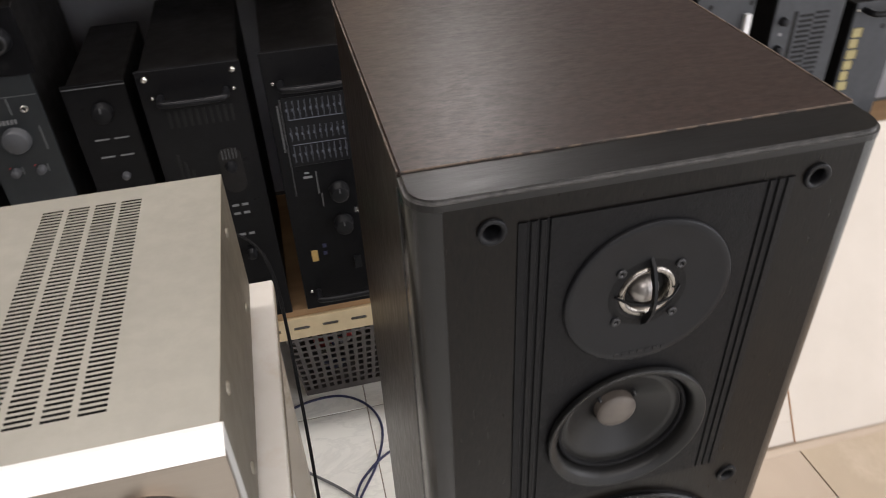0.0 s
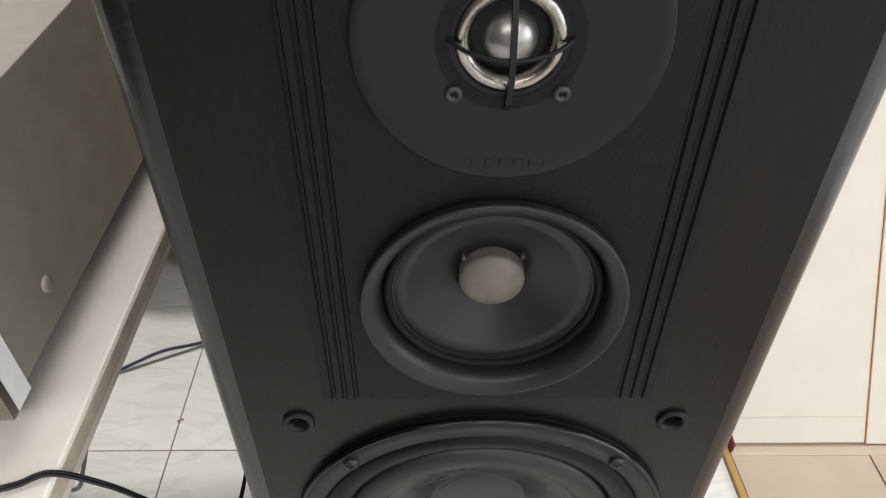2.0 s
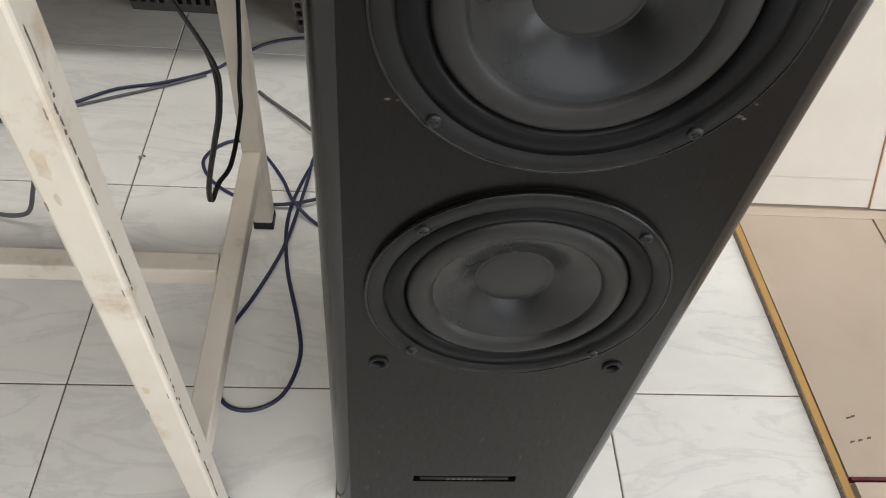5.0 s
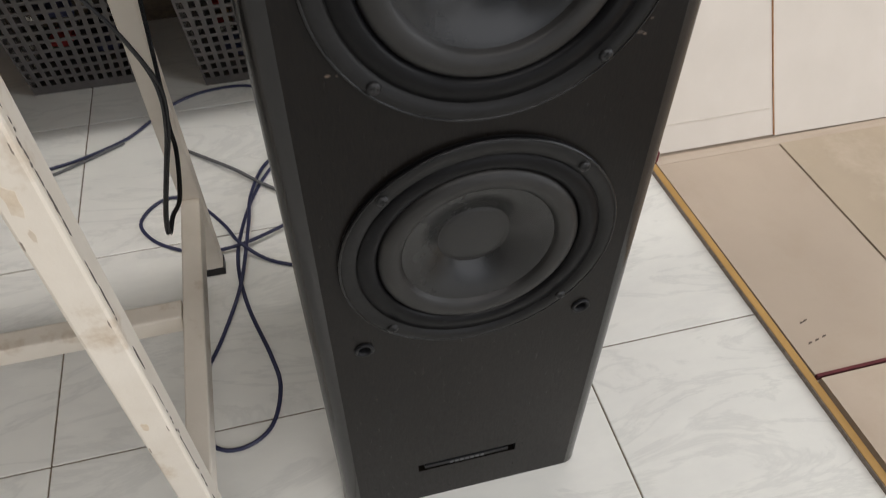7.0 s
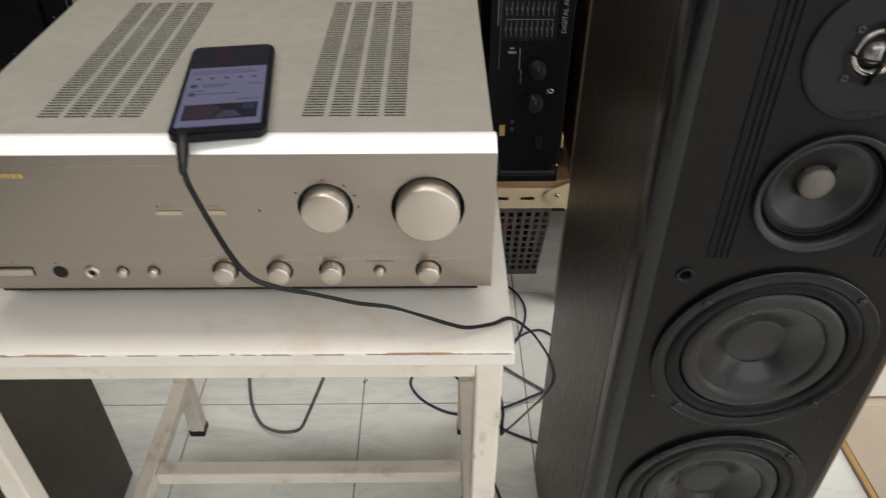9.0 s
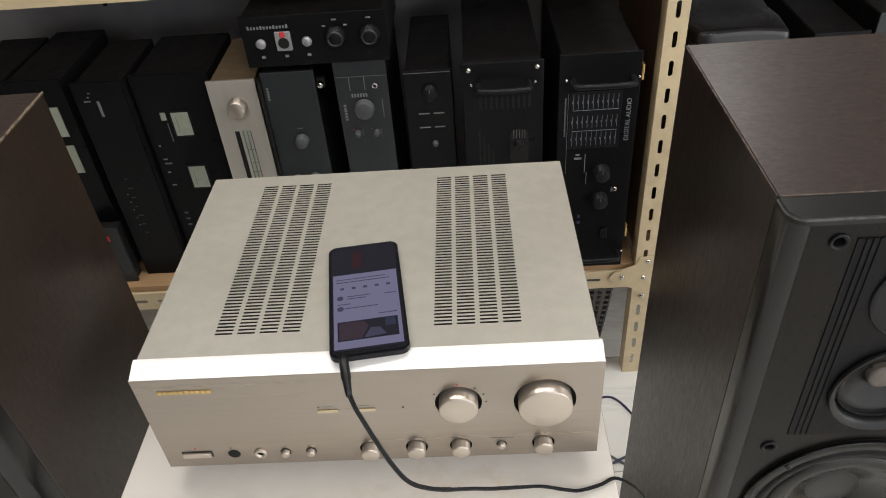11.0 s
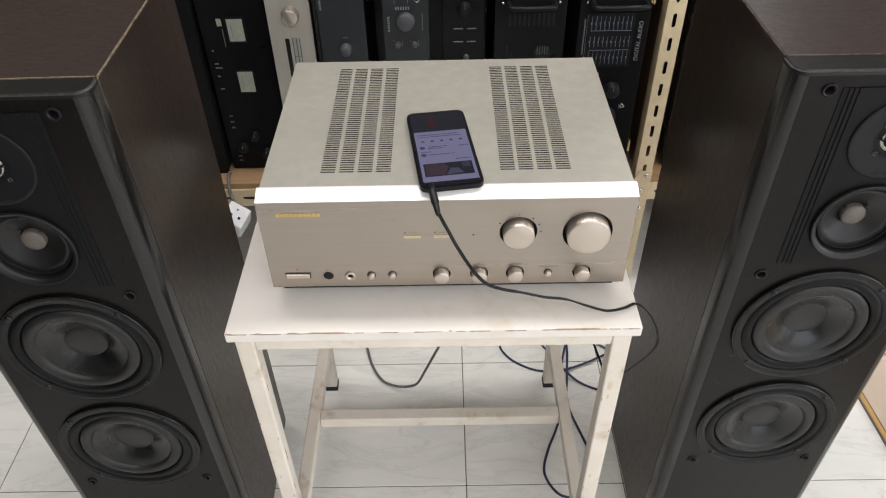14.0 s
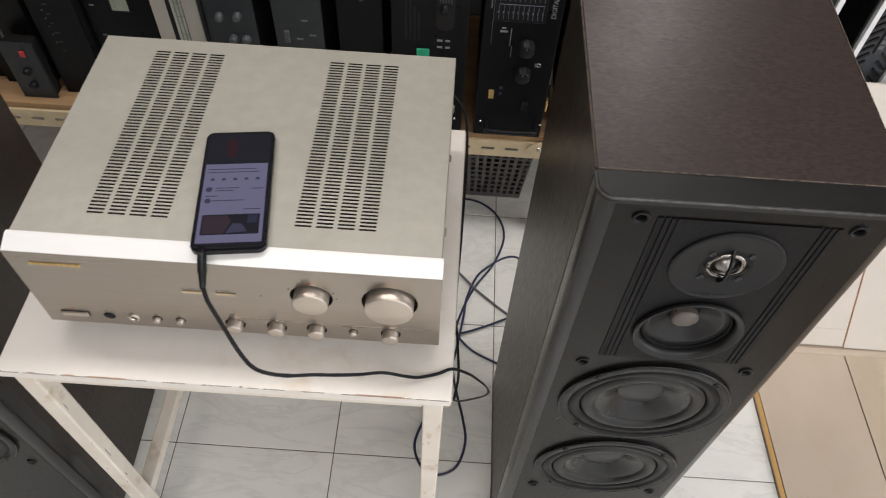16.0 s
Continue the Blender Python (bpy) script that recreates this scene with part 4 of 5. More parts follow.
for y in (-0.0030, -0.0190):
    ic = lathe([(0.0034, 0), (0, 0)], 0, 0, 0, 20)
    ic.transform(pose(-0.0262, y + 0.001, 0.0102, -90, 0, 0))
    part("icon", placed(ic, PM), SCREEN_TEXT, phone)

# ---- audio lead from the phone ----
lead = thing("audio_lead", 0.02, -0.02, TZ, "black twin audio lead running from phone over the table edge", "cable")
plug = lathe([(0.0, 0.010), (0.0040, 0.010), (0.0046, 0.0), (0.0048, -0.016), (0.0040, -0.018), (0.0036, -0.026), (0.0028, -0.034), (0, -0.034)], 0, 0, 0, 20)
plug.transform(pose(-0.0165, -0.0005, 0.8260, 16, 0, 12))
part("plug", plug, CORD_BLACK, lead, "black jack plug")
part("cord", tube([(-0.0098, -0.030, 0.8185), (-0.004, -0.042, 0.813), (0.003, -0.050, 0.803), (0.011, -0.058, 0.790), (0.027, -0.075, 0.772), (0.042, -0.086, 0.760), (0.060, -0.088, 0.752),
                   (0.079, -0.084, 0.743)], 0.00120, twin=True), CORD_BLACK, lead)
part("cord", tube([(0.070, -0.087, 0.7475), (0.079, -0.084, 0.743), (0.098, -0.074, 0.728), (0.116, -0.067, 0.716), (0.142, -0.058, 0.703), (0.166, -0.041, 0.677), (0.190, -0.036, 0.662), (0.206, -0.033, 0.655), (0.228, -0.025, 0.6515),
                   (0.245, -0.017, 0.6505), (0.265, -0.010, 0.627), (0.278, -0.005, 0.603), (0.289, 0.001, 0.576), (0.297, 0.009, 0.540), (0.292, 0.020, 0.502), (0.281, 0.034, 0.462), (0.266, 0.054, 0.408),
                   (0.258, 0.070, 0.374), (0.2565, 0.078, 0.360), (0.259, 0.096, 0.361), (0.262, 0.130, 0.350), (0.257, 0.205, 0.339), (0.252, 0.238, 0.345), (0.251, 0.270, 0.374), (0.252, 0.330, 0.500),
                   (0.248, 0.392, 0.640), (0.225, 0.400, 0.700), (0.18, 0.372, 0.735), (0.15, 0.338, 0.74)], 0.00110, twin=True), CORD_BLACK, lead)
power = thing("mains_cable", -0.1, 0.45, 0, "grey power cord hanging in a loop down to the tiles", "cable")
part("cord", tube([(-0.24, 0.70, 0.004), (-0.215, 0.58, 0.004), (-0.203, 0.514, 0.004), (-0.182, 0.43, 0.005), (-0.155, 0.378, 0.007), (-0.125, 0.357, 0.010), (-0.095, 0.350, 0.015),
                   (-0.072, 0.345, 0.032), (-0.055, 0.345, 0.070), (-0.035, 0.345, 0.120), (-0.012, 0.342, 0.180), (0.020, 0.340, 0.255), (0.031, 0.342, 0.330), (0.026, 0.370, 0.470),
                   (0.020, 0.396, 0.620), (0.020, 0.394, 0.690), (0.020, 0.352, 0.730)], 0.0030), CORD_GREY, power)
part("loose_end", tube([(-0.060, 0.398, 0.62), (-0.050, 0.372, 0.45), (-0.034, 0.350, 0.32), (-0.021, 0.341, 0.252), (-0.019, 0.340, 0.197)], 0.0028), CORD_BLUE, power, "navy loose wire end")
part("cord_knot", box(-0.214, -0.206, 0.500, 0.507, 0.001, 0.010, 0.002, 1), CORD_BLACK, power)
blue = thing("speaker_wire", 0.25, 0.4, 0, "navy blue speaker wire curling over the floor tiles", "cable", "floor cables")
part("cord", tube([(-0.10, 0.352, 0.70), (-0.10, 0.394, 0.665), (-0.12, 0.402, 0.50), (-0.16, 0.45, 0.20), (-0.186, 0.51, 0.045), (-0.172, 0.551, 0.004), (-0.102, 0.588, 0.003), (-0.040, 0.630, 0.003), (0.024, 0.650, 0.003), (0.092, 0.683, 0.003), (0.132, 0.723, 0.003), (0.177, 0.768, 0.003), (0.233, 0.790, 0.003), (0.300, 0.787, 0.003), (0.350, 0.745, 0.003),
                   (0.368, 0.680, 0.003), (0.345, 0.600, 0.003), (0.300, 0.525, 0.003), (0.272, 0.455, 0.003), (0.256, 0.375, 0.003), (0.263, 0.290, 0.003), (0.286, 0.200, 0.003), (0.293, 0.150, 0.003),
                   (0.278, 0.100, 0.003), (0.245, 0.080, 0.003), (0.212, 0.089, 0.003), (0.191, 0.135, 0.003), (0.205, 0.190, 0.003), (0.228, 0.240, 0.004), (0.258, 0.320, 0.010), (0.276, 0.430, 0.010), (0.285, 0.500, 0.008), (0.318, 0.575, 0.003),
                   (0.40, 0.62, 0.003), (0.46, 0.50, 0.01), (0.478, 0.305, 0.06)], 0.0026, twin=False), CORD_BLUE, blue)
part("second_core", tube([(-0.106, 0.352, 0.70), (-0.106, 0.394, 0.665), (-0.126, 0.400, 0.50), (-0.166, 0.446, 0.20), (-0.190, 0.505, 0.045), (-0.174, 0.545, 0.004), (-0.102, 0.580, 0.003), (-0.039, 0.610, 0.003), (0.029, 0.642, 0.003), (0.092, 0.676, 0.003)], 0.0024), CORD_GREY, blue, "grey second core")
blue2 = thing("speaker_wire", 0.2, 0.45, 0, "navy blue speaker wire in a round loop on the tiles", "cable", "floor cables")
part("cord", tube([(0.44, 0.48, 0.003), (0.367, 0.441, 0.008), (0.310, 0.413, 0.008), (0.256, 0.394, 0.009), (0.210, 0.399, 0.003), (0.174, 0.413, 0.003), (0.140, 0.440, 0.003), (0.122, 0.478, 0.003), (0.140, 0.512, 0.003),
                   (0.170, 0.524, 0.003), (0.205, 0.500, 0.003), (0.240, 0.448, 0.003), (0.262, 0.395, 0.014), (0.30, 0.36, 0.004), (0.36, 0.33, 0.004)], 0.0026), CORD_BLUE, blue2)
grey = thing("grey_wire", 0.2, 0.6, 0, "thin grey wire lying straight across the tiles", "cable", "floor cables")
part("cord", tube([(0.182, 0.640, 0.004), (0.201, 0.621, 0.004), (0.262, 0.560, 0.010), (0.314, 0.509, 0.006), (0.40, 0.44, 0.004)], 0.0028), CORD_GREY, grey)

for cx, cy, s in ((0.031, 0.481, 0.004), (0.036, 0.485, 0.0025)):
    crumb = prism([(cx + s * math.cos(a) * random.uniform(0.6, 1.2), cy + s * math.sin(a) * random.uniform(0.4, 0.8)) for a in (0, 1, 2, 3, 4, 5)], "z", 0, 0.003)
    solid("crumb", crumb, SCRATCH, "tiny dark crumb of dirt on the tiles", "debris", kind="", group="floor crumbs")

# ---- steel rack ----
SH = 0.328          # top of the shelf board
rack = thing("steel_rack", 0.0, 0.9, 0, "cream slotted steel rack with raw shelf boards of audio gear", "rack")


def slots(lo, hi, pitch, size, start):
    out, s = [], start
    while s + size / 2 < hi - 0.01:
        if s - size / 2 > lo + 0.01:
            out.append(s)
        s += pitch
    return out


def upright(x0, x1, y, z1):
    c = (x0 + x1) / 2
    b, end, cut = bmesh.new(), 0.0, slots(0, z1, 0.0512, 0.029, 0.0462)
    for z in cut:
        top = z1 if z == cut[-1] else z + 0.0256
        join(b, holed([(x0, end), (x1, end), (x1, top), (x0, top)], [rounded(c - 0.0040, c + 0.0040, z - 0.0145, z + 0.0145, 0.0038, 3)], y, y + 0.002, True))
        end = top
    box(x0, x0 + 0.002, y + 0.002, y + 0.036, 0, z1, bm=b)
    return part("upright", b, CREAM_STEEL, rack, "cream slotted steel upright")


def beam(x0, x1, y, z0, z1):
    c = (z0 + z1) / 2
    b, end, cut = bmesh.new(), x0, slots(x0, x1, 0.0512, 0.029, x0 + 0.03)
    for x in cut:
        far = x1 if x == cut[-1] else x + 0.0256
        join(b, holed([(end, z0), (far, z0), (far, z1), (end, z1)], [rounded(x - 0.0145, x + 0.0145, c - 0.0038, c + 0.0038, 0.0036, 3)], y, y + 0.002, True))
        end = far
    box(x0, x1, y + 0.002, y + 0.036, z1 - 0.002, z1, bm=b)
    return part("beam", b, CREAM_STEEL, rack, "cream slotted steel shelf beam")


for x in (-1.30, 0.437, 1.86):
    upright(x, x + 0.037, 0.696, 1.95)
    part("upright", box(x, x + 0.037, 1.10, 1.136, 0, 1.95), CREAM_STEEL, rack, "cream slotted steel upright")
for x0, x1 in ((-1.263, 0.437), (0.474, 1.86)):
    beam(x0, x1, 0.6985, 0.266, 0.312)
    beam(x0, x1, 0.6985, 0.935, 0.980)
    part("shelf_board", box(x0 + 0.001, x1 - 0.001, 0.704, 1.10, 0.3125, SH, 0.001, 1), PLY, rack, "raw plywood shelf board")
    part("shelf_board", box(x0 + 0.001, x1 - 0.001, 0.704, 1.10, 0.9805, 0.996, 0.001, 1), PLY, rack, "raw plywood shelf board")
part("side_board", box(0.4435, 0.4475, 0.735, 1.093, 0.3285, 0.934, 0.001, 1), HARDBOARD, rack, "brown hardboard end panel")
gus = [(0.394, 0.310), (0.418, 0.322), (0.436, 0.330), (0.446, 0.350), (0.474, 0.352), (0.474, 0.236), (0.462, 0.232), (0.452, 0.246), (0.436, 0.266), (0.394, 0.284), (0.386, 0.298)]
g = part("gusset", prism(gus, "y", 0.6930, 0.6952), CREAM_STEEL, rack, "cream steel corner gusset")
for x, z in ((0.456, 0.297), (0.412, 0.300), (0.462, 0.340), (0.458, 0.246)):
    part("bolt", lathe([(0.0055, 0), (0.0052, -0.003), (0.003, -0.0046), (0, -0.0048)], x, 0.6930, z, 12), CHROME, g)
for x0, x1, hx in ((-1.26, 0.42, (-1.1, -0.66, -0.2, 0.3)), (0.49, 1.84, (0.56, 0.8, 1.2, 1.6))):
    bp = part("back_panel", box(x0, x1, 1.094, 1.0952, 0.34, 0.93), BACK_STEEL, rack, "grey sheet steel back")
    for x in hx:
        for z in (0.80, 0.55):
            part("bolt_hole", lathe([(0.006, -0.0006), (0, -0.0006)], x, 1.094, z, 12), HOLE, bp)


# ---- audio gear standing on end on the shelf ----
GEAR = "audio gear on the shelf"


def gear(name, x0, x1, y, deep, z1, label, face, case=None, z0=SH, lip=0.004):
    u = thing(name, (x0 + x1) / 2, y, z0, label, name.replace("_", " "), GEAR)
    part("chassis", box(x0 + lip, x1 - lip, y + 0.006, y + deep, z0 + 0.001, z1 - lip, 0.002, 1), case or BLACK_STEEL, u)
    part("faceplate", box(x0, x1, y, y + 0.006, z0, z1, 0.0015, 2), face, u)
    return u


def dial(u, x, y, z, r, length, mat, label="", ring=None):
    k = part("knob", lathe([(r, 0.0005), (r, -length * 0.3), (r * 0.92, -length * 0.35), (r * 0.88, -length + 0.001), (r * 0.8, -length), (0, -length)], x, y, z, 32), mat, u, label)
    if ring:
        part("index_mark", box(x - 0.0008, x + 0.0008, y - length - 0.0004, y - length + 0.0004, z + r * 0.25, z + r * 0.78), ring, k)
    return k


def mark(u, x0, x1, y, z0, z1, mat=GREY_INK, name="print_bar", deep=0.0008):
    return part(name, box(x0, x1, y - deep, y + 0.0004, z0, z1), mat, u)


def handle(u, x0, x1, y, z, mat=PLASTIC_SMOOTH):
    h = part("handle", tube([(x0, y, z), (x0, y - 0.018, z), (x0 + 0.006, y - 0.027, z), ((x0 + x1) / 2, y - 0.029, z), (x1 - 0.006, y - 0.027, z), (x1, y - 0.018, z), (x1, y, z)], 0.0050, 10, 6), mat, u, "black bar handle")
    for x in (x0 - 0.011, x1 + 0.011):
        part("handle_screw", lathe([(0.0028, 0.0), (0.0026, -0.0012), (0.0014, -0.0020), (0, -0.0021)], x, y, z, 12), CHROME, h)
    return h


# far left cassette deck with two tall meters
u = gear("cassette_deck", -0.742, -0.632, 0.765, 0.24, 0.782, "black cassette deck on end with two pale meters", BLACK_FACE)
for z in (0.664, 0.582):
    m = mark(u, -0.690, -0.656, 0.765, z, z + 0.062, METER, "meter", 0.0015)
mark(u, -0.703, -0.698, 0.765, 0.42, 0.62, DIM_INK)
for z in (0.46, 0.50, 0.54):
    mark(u, -0.727, -0.715, 0.765, z, z + 0.012, DIM_INK)
u = gear("equipment_unit", -0.860, -0.752, 0.78, 0.22, 0.775, "plain black audio unit standing on end", BLACK_FACE)
mark(u, -0.80, -0.79, 0.78, 0.50, 0.70, DIM_INK)
# grey box with a red button in front of the left decks
u = gear("control_box", -0.690, -0.618, 0.722, 0.035, 0.470, "small dark grey control box with a red button", BLUE_GREY, BLACK_STEEL)
part("red_button", box(-0.650, -0.640, 0.717, 0.7222, 0.440, 0.453, 0.001, 1), RED, u, "red push button")
for z in (0.365, 0.40):
    dial(u, -0.655, 0.722, z, 0.008, 0.010, PLASTIC_SMOOTH)

u = gear("tape_deck", -0.606, -0.512, 0.745, 0.20, 0.780, "black tape deck on end with small white captions", BLACK_FACE)
for z in (0.742, 0.750, 0.758):
    mark(u, -0.590 + (z - 0.742), -0.578, 0.745, z, z + 0.0025)
mark(u, -0.567, -0.562, 0.745, 0.711, 0.743, GREY_INK)
for i in range(7):
    mark(u, -0.573, -0.568 + 0.002 * (i % 3), 0.745, 0.44 + i * 0.022, 0.4425 + i * 0.022, FAINT_INK)
for i in range(5):
    mark(u, -0.580, -0.577, 0.745, 0.46 + i * 0.019, 0.4625 + i * 0.019, DIM_INK)

u = gear("meter_deck", -0.506, -0.358, 0.765, 0.19, 0.778, "black cassette deck on end with two square pale meters", BLACK_FACE)
for z in (0.653, 0.534):
    mk = part("meter_bezel", box(-0.4515, -0.4115, 0.7625, 0.7655, z - 0.004, z + 0.053, 0.001, 1), PLASTIC_SMOOTH, u)
    part("meter", box(-0.4480, -0.4150, 0.7616, 0.7626, z, z + 0.049, 0.0004, 1), METER, mk, "pale green-white meter dial")
    part("needle", box(-0.4400, -0.4394, 0.7612, 0.7617, z + 0.006, z + 0.040), DIM_INK, mk)
mark(u, -0.469, -0.459, 0.765, 0.686, 0.702, METER, "tag")
mark(u, -0.461, -0.459, 0.765, 0.640, 0.680, DIM_INK)
for z, w in ((0.60, 0.008), (0.59, 0.014), (0.57, 0.006), (0.63, 0.004), (0.54, 0.009)):
    mark(u, -0.492, -0.492 + w, 0.765, z, z + 0.003, GREY_INK)
for x, z in ((-0.438, 0.420), (-0.470, 0.390), (-0.418, 0.375)):
    dial(u, x, 0.765, z, 0.012, 0.014, PLASTIC_SMOOTH, "", GREY_INK)
for z in (0.44, 0.455, 0.47, 0.35, 0.362):
    mark(u, -0.488, -0.480, 0.765, z, z + 0.004, DIM_INK)

u = gear("tuner", -0.356, -0.267, 0.735, 0.20, 0.772, "slim silver tuner standing on end with tan case", SILVER_FACE, TAN_CASE)
dial(u, -0.3070, 0.735, 0.721, 0.0185, 0.020, CHAMPAGNE_KNOB, "silver tuning knob")
mark(u, -0.3260, -0.3175, 0.735, 0.470, 0.670, HOLE, "dial_window")
mark(u, -0.3125, -0.2995, 0.735, 0.478, 0.672, METER, "dial_scale", 0.0006)
for x in (-0.3115, -0.3040, -0.2975):
    mark(u, x, x + 0.0018, 0.735, 0.480, 0.670, DIM_INK)
for z in (0.63, 0.60, 0.58, 0.55, 0.51):
    mark(u, -0.3115, -0.2975, 0.735, z, z + 0.0012, DIM_INK)
dial(u, -0.318, 0.735, 0.410, 0.010, 0.014, CHAMPAGNE_KNOB)
part("case_screw", lathe([(0.005, 0), (0.004, -0.003), (0, -0.003)], 0, 0, 0, 12), CHROME, u).matrix_basis = pose(0.0295, 0.03, 0.4415, -90, 0, 0)

u = gear("preamplifier", -0.252, -0.157, 0.722, 0.26, 0.788, "dark blue-grey preamplifier on end with one small knob", BLUE_GREY)
part("side_rail", box(-0.258, -0.2525, 0.716, 0.95, SH, 0.775, 0.001, 1), BLACK_STEEL, u)
dial(u, -0.200, 0.722, 0.652, 0.0125, 0.016, GREY_KNOB, "grey knob")
for i in range(5):
    mark(u, -0.2455, -0.2415, 0.722, 0.735 + i * 0.0052, 0.7388 + i * 0.0052)
mark(u, -0.205, -0.195, 0.722, 0.675, 0.677, DIM_INK)
for x, z in ((-0.223, 0.569), (-0.189, 0.572), (-0.205, 0.52), (-0.18, 0.52)):
    dial(u, x, 0.722, z, 0.0085, 0.012, GREY_KNOB)
part("lug", lathe([(0.006, 0), (0.006, -0.010), (0.004, -0.012), (0, -0.012)], -0.1495, 0.735, 0.757, 16), CHROME, u)
part("lug_bracket", box(-0.157, -0.142, 0.735, 0.745, 0.748, 0.766), BLACK_STEEL, u)

u = gear("mixer_amplifier", -0.121, -0.029, 0.716, 0.28, 0.803, "blue-grey mixer amplifier on end with a large knob", BLUE_GREY)
mark(u, -0.120, -0.030, 0.716, 0.7735, 0.7745, DIM_INK)
dial(u, -0.0755, 0.716, 0.712, 0.0185, 0.014, GREY_KNOB, "large grey knob")
for x in (-0.0935, -0.0600):
    k = dial(u, x, 0.716, 0.663, 0.0065, 0.010, GREY_KNOB)
    mark(u, x - 0.008, x - 0.006, 0.716, 0.669, 0.671, RED)
    mark(u, x + 0.008, x + 0.0095, 0.716, 0.658, 0.670, DIM_INK)
mark(u, -0.0965, -0.0955, 0.716, 0.748, 0.772)
mark(u, -0.0700, -0.0690, 0.716, 0.748, 0.772)
for i in range(6):
    mark(u, -0.095 + i * 0.0050, -0.0922 + i * 0.0050, 0.716, 0.735, 0.7415, GREY_INK)
part("socket", lathe([(0.0052, 0), (0.005, -0.002), (0.003, -0.002), (0.003, 0.001)], -0.0520, 0.716, 0.755, 20), CHROME, u)
part("socket_bottom", lathe([(0.0031, -0.0004), (0, -0.0004)], -0.0520, 0.716, 0.755, 14), HOLE, u)
for i in range(6):
    mark(u, -0.1120, -0.1075, 0.716, 0.690 + i * 0.0055, 0.6938 + i * 0.0055)
mark(u, -0.0430, -0.0410, 0.716, 0.692, 0.728, DIM_INK)
part("switch", box(-0.103, -0.094, 0.710, 0.7162, 0.525, 0.552, 0.001, 1), GREY_KNOB, u)
for x, z in ((-0.063, 0.572), (-0.075, 0.53), (-0.05, 0.54)):
    mark(u, x - 0.006, x + 0.006, 0.716, z, z + 0.004, DIM_INK)

u = gear("equalizer_unit", -0.002, 0.083, 0.722, 0.26, 0.776, "plain black audio unit on end with one knob", BLACK_FACE)
dial(u, 0.0430, 0.722, 0.733, 0.0150, 0.014, PLASTIC_SMOOTH, "black knob", DIM_INK)
for z in (0.690, 0.662):
    mark(u, 0.0200, 0.0395, 0.722, z, z + 0.0022, GREY_INK)
    mark(u, 0.0470, 0.0660, 0.722, z, z + 0.0022, GREY_INK)
dial(u, 0.046, 0.722, 0.630, 0.006, 0.008, GREY_KNOB)
mark(u, -0.001, 0.082, 0.722, 0.770, 0.7712, DIM_INK)

# power amplifier with a bar handle at each end
u = gear("power_amplifier", 0.101, 0.242, 0.700, 0.33, 0.792, "black power amplifier on end with bar handle and slots", BLACK_FACE)
handle(u, 0.128, 0.216, 0.700, 0.752)
for x in (0.113, 0.230):
    part("rack_screw", lathe([(0.0045, 0), (0.004, -0.003), (0, -0.0035)], x, 0.700, 0.780, 14), CHROME, u)
mark(u, 0.1500, 0.1590, 0.700, 0.7365, 0.7390)
mark(u, 0.1640, 0.1760, 0.700, 0.7365, 0.7390)
for i in range(10):
    x = 0.1295 + i * 0.0096
    mark(u, x, x + 0.0042, 0.700, 0.7040, 0.7300, HOLE, "slot")
for i in range(4):
    x = 0.1260 + i * 0.0080
    mark(u, x, x + 0.0036, 0.700, 0.560, 0.662 - i * 0.014, HOLE, "slot")
    mark(u, x, x + 0.0036, 0.700, 0.455, 0.520 - i * 0.008, HOLE, "slot")
part("knob_plate", prism(rounded(0.1830, 0.2160, 0.585, 0.6620, 0.016, 6), "y", 0.6990, 0.7003), BLACK_STEEL, u)
for z in (0.632, 0.470):
    dial(u, 0.1990, 0.699, z, 0.0085, 0.012, PLASTIC_SMOOTH)
for i in range(5):
    mark(u, 0.189 + i * 0.005, 0.190 + i * 0.005, 0.700, 0.643, 0.660, DIM_INK, "print_bar", 0.0014)
for z in (0.560, 0.545, 0.505):
    mark(u, 0.186, 0.196, 0.700, z, z + 0.004)
    mark(u, 0.201, 0.210, 0.700, z, z + 0.004)
part("indicator", box(0.148, 0.172, 0.6965, 0.7002, 0.518, 0.542, 0.001, 1), GREEN, u, "bright green plastic tag")
handle(u, 0.128, 0.216, 0.700, 0.368)

u = gear("stereo_amplifier", 0.268, 0.408, 0.700, 0.34, 0.797, "black stereo power amplifier on end with printed scales", BLACK_FACE)
handle(u, 0.292, 0.394, 0.700, 0.750)
scale = part("scale_panel", box(0.2880, 0.3790, 0.6985, 0.7002, 0.6140, 0.7270, 0.0004, 1), PLASTIC_SMOOTH, u, "black printed scale window")
for z0, z1 in ((0.693, 0.722), (0.657, 0.680), (0.620, 0.648)):
    for i in range(10):
        x = 0.2940 + i * 0.0087
        part("scale_line", box(x, x + 0.0007, 0.6979, 0.6986, z0, z1), SCALE_INK, scale)
        part("scale_figure", box(x - 0.0019, x - 0.0006, 0.6979, 0.6986, (z0 + z1) / 2 - 0.0022, (z0 + z1) / 2 + 0.0022), SCALE_INK, scale)
for z in (0.6915, 0.650):
    part("scale_line", box(0.2940, 0.3740, 0.6979, 0.6986, z, z + 0.0009), SCALE_INK, scale)
lettering("lettering", "DIGITAL AUDIO", GREY_INK, u, Matrix.Translation((0.3925, 0.6994, 0.668)) @ Matrix.Rotation(radians(90), 4, "X") @ Matrix.Rotation(radians(90), 4, "Z"), 0.0118)
for i in range(18):
    mark(u, 0.2795, 0.2820, 0.700, 0.640 + i * 0.0043, 0.6432 + i * 0.0043, DIM_INK)
mark(u, 0.2850, 0.2857, 0.700, 0.560, 0.725, DIM_INK)
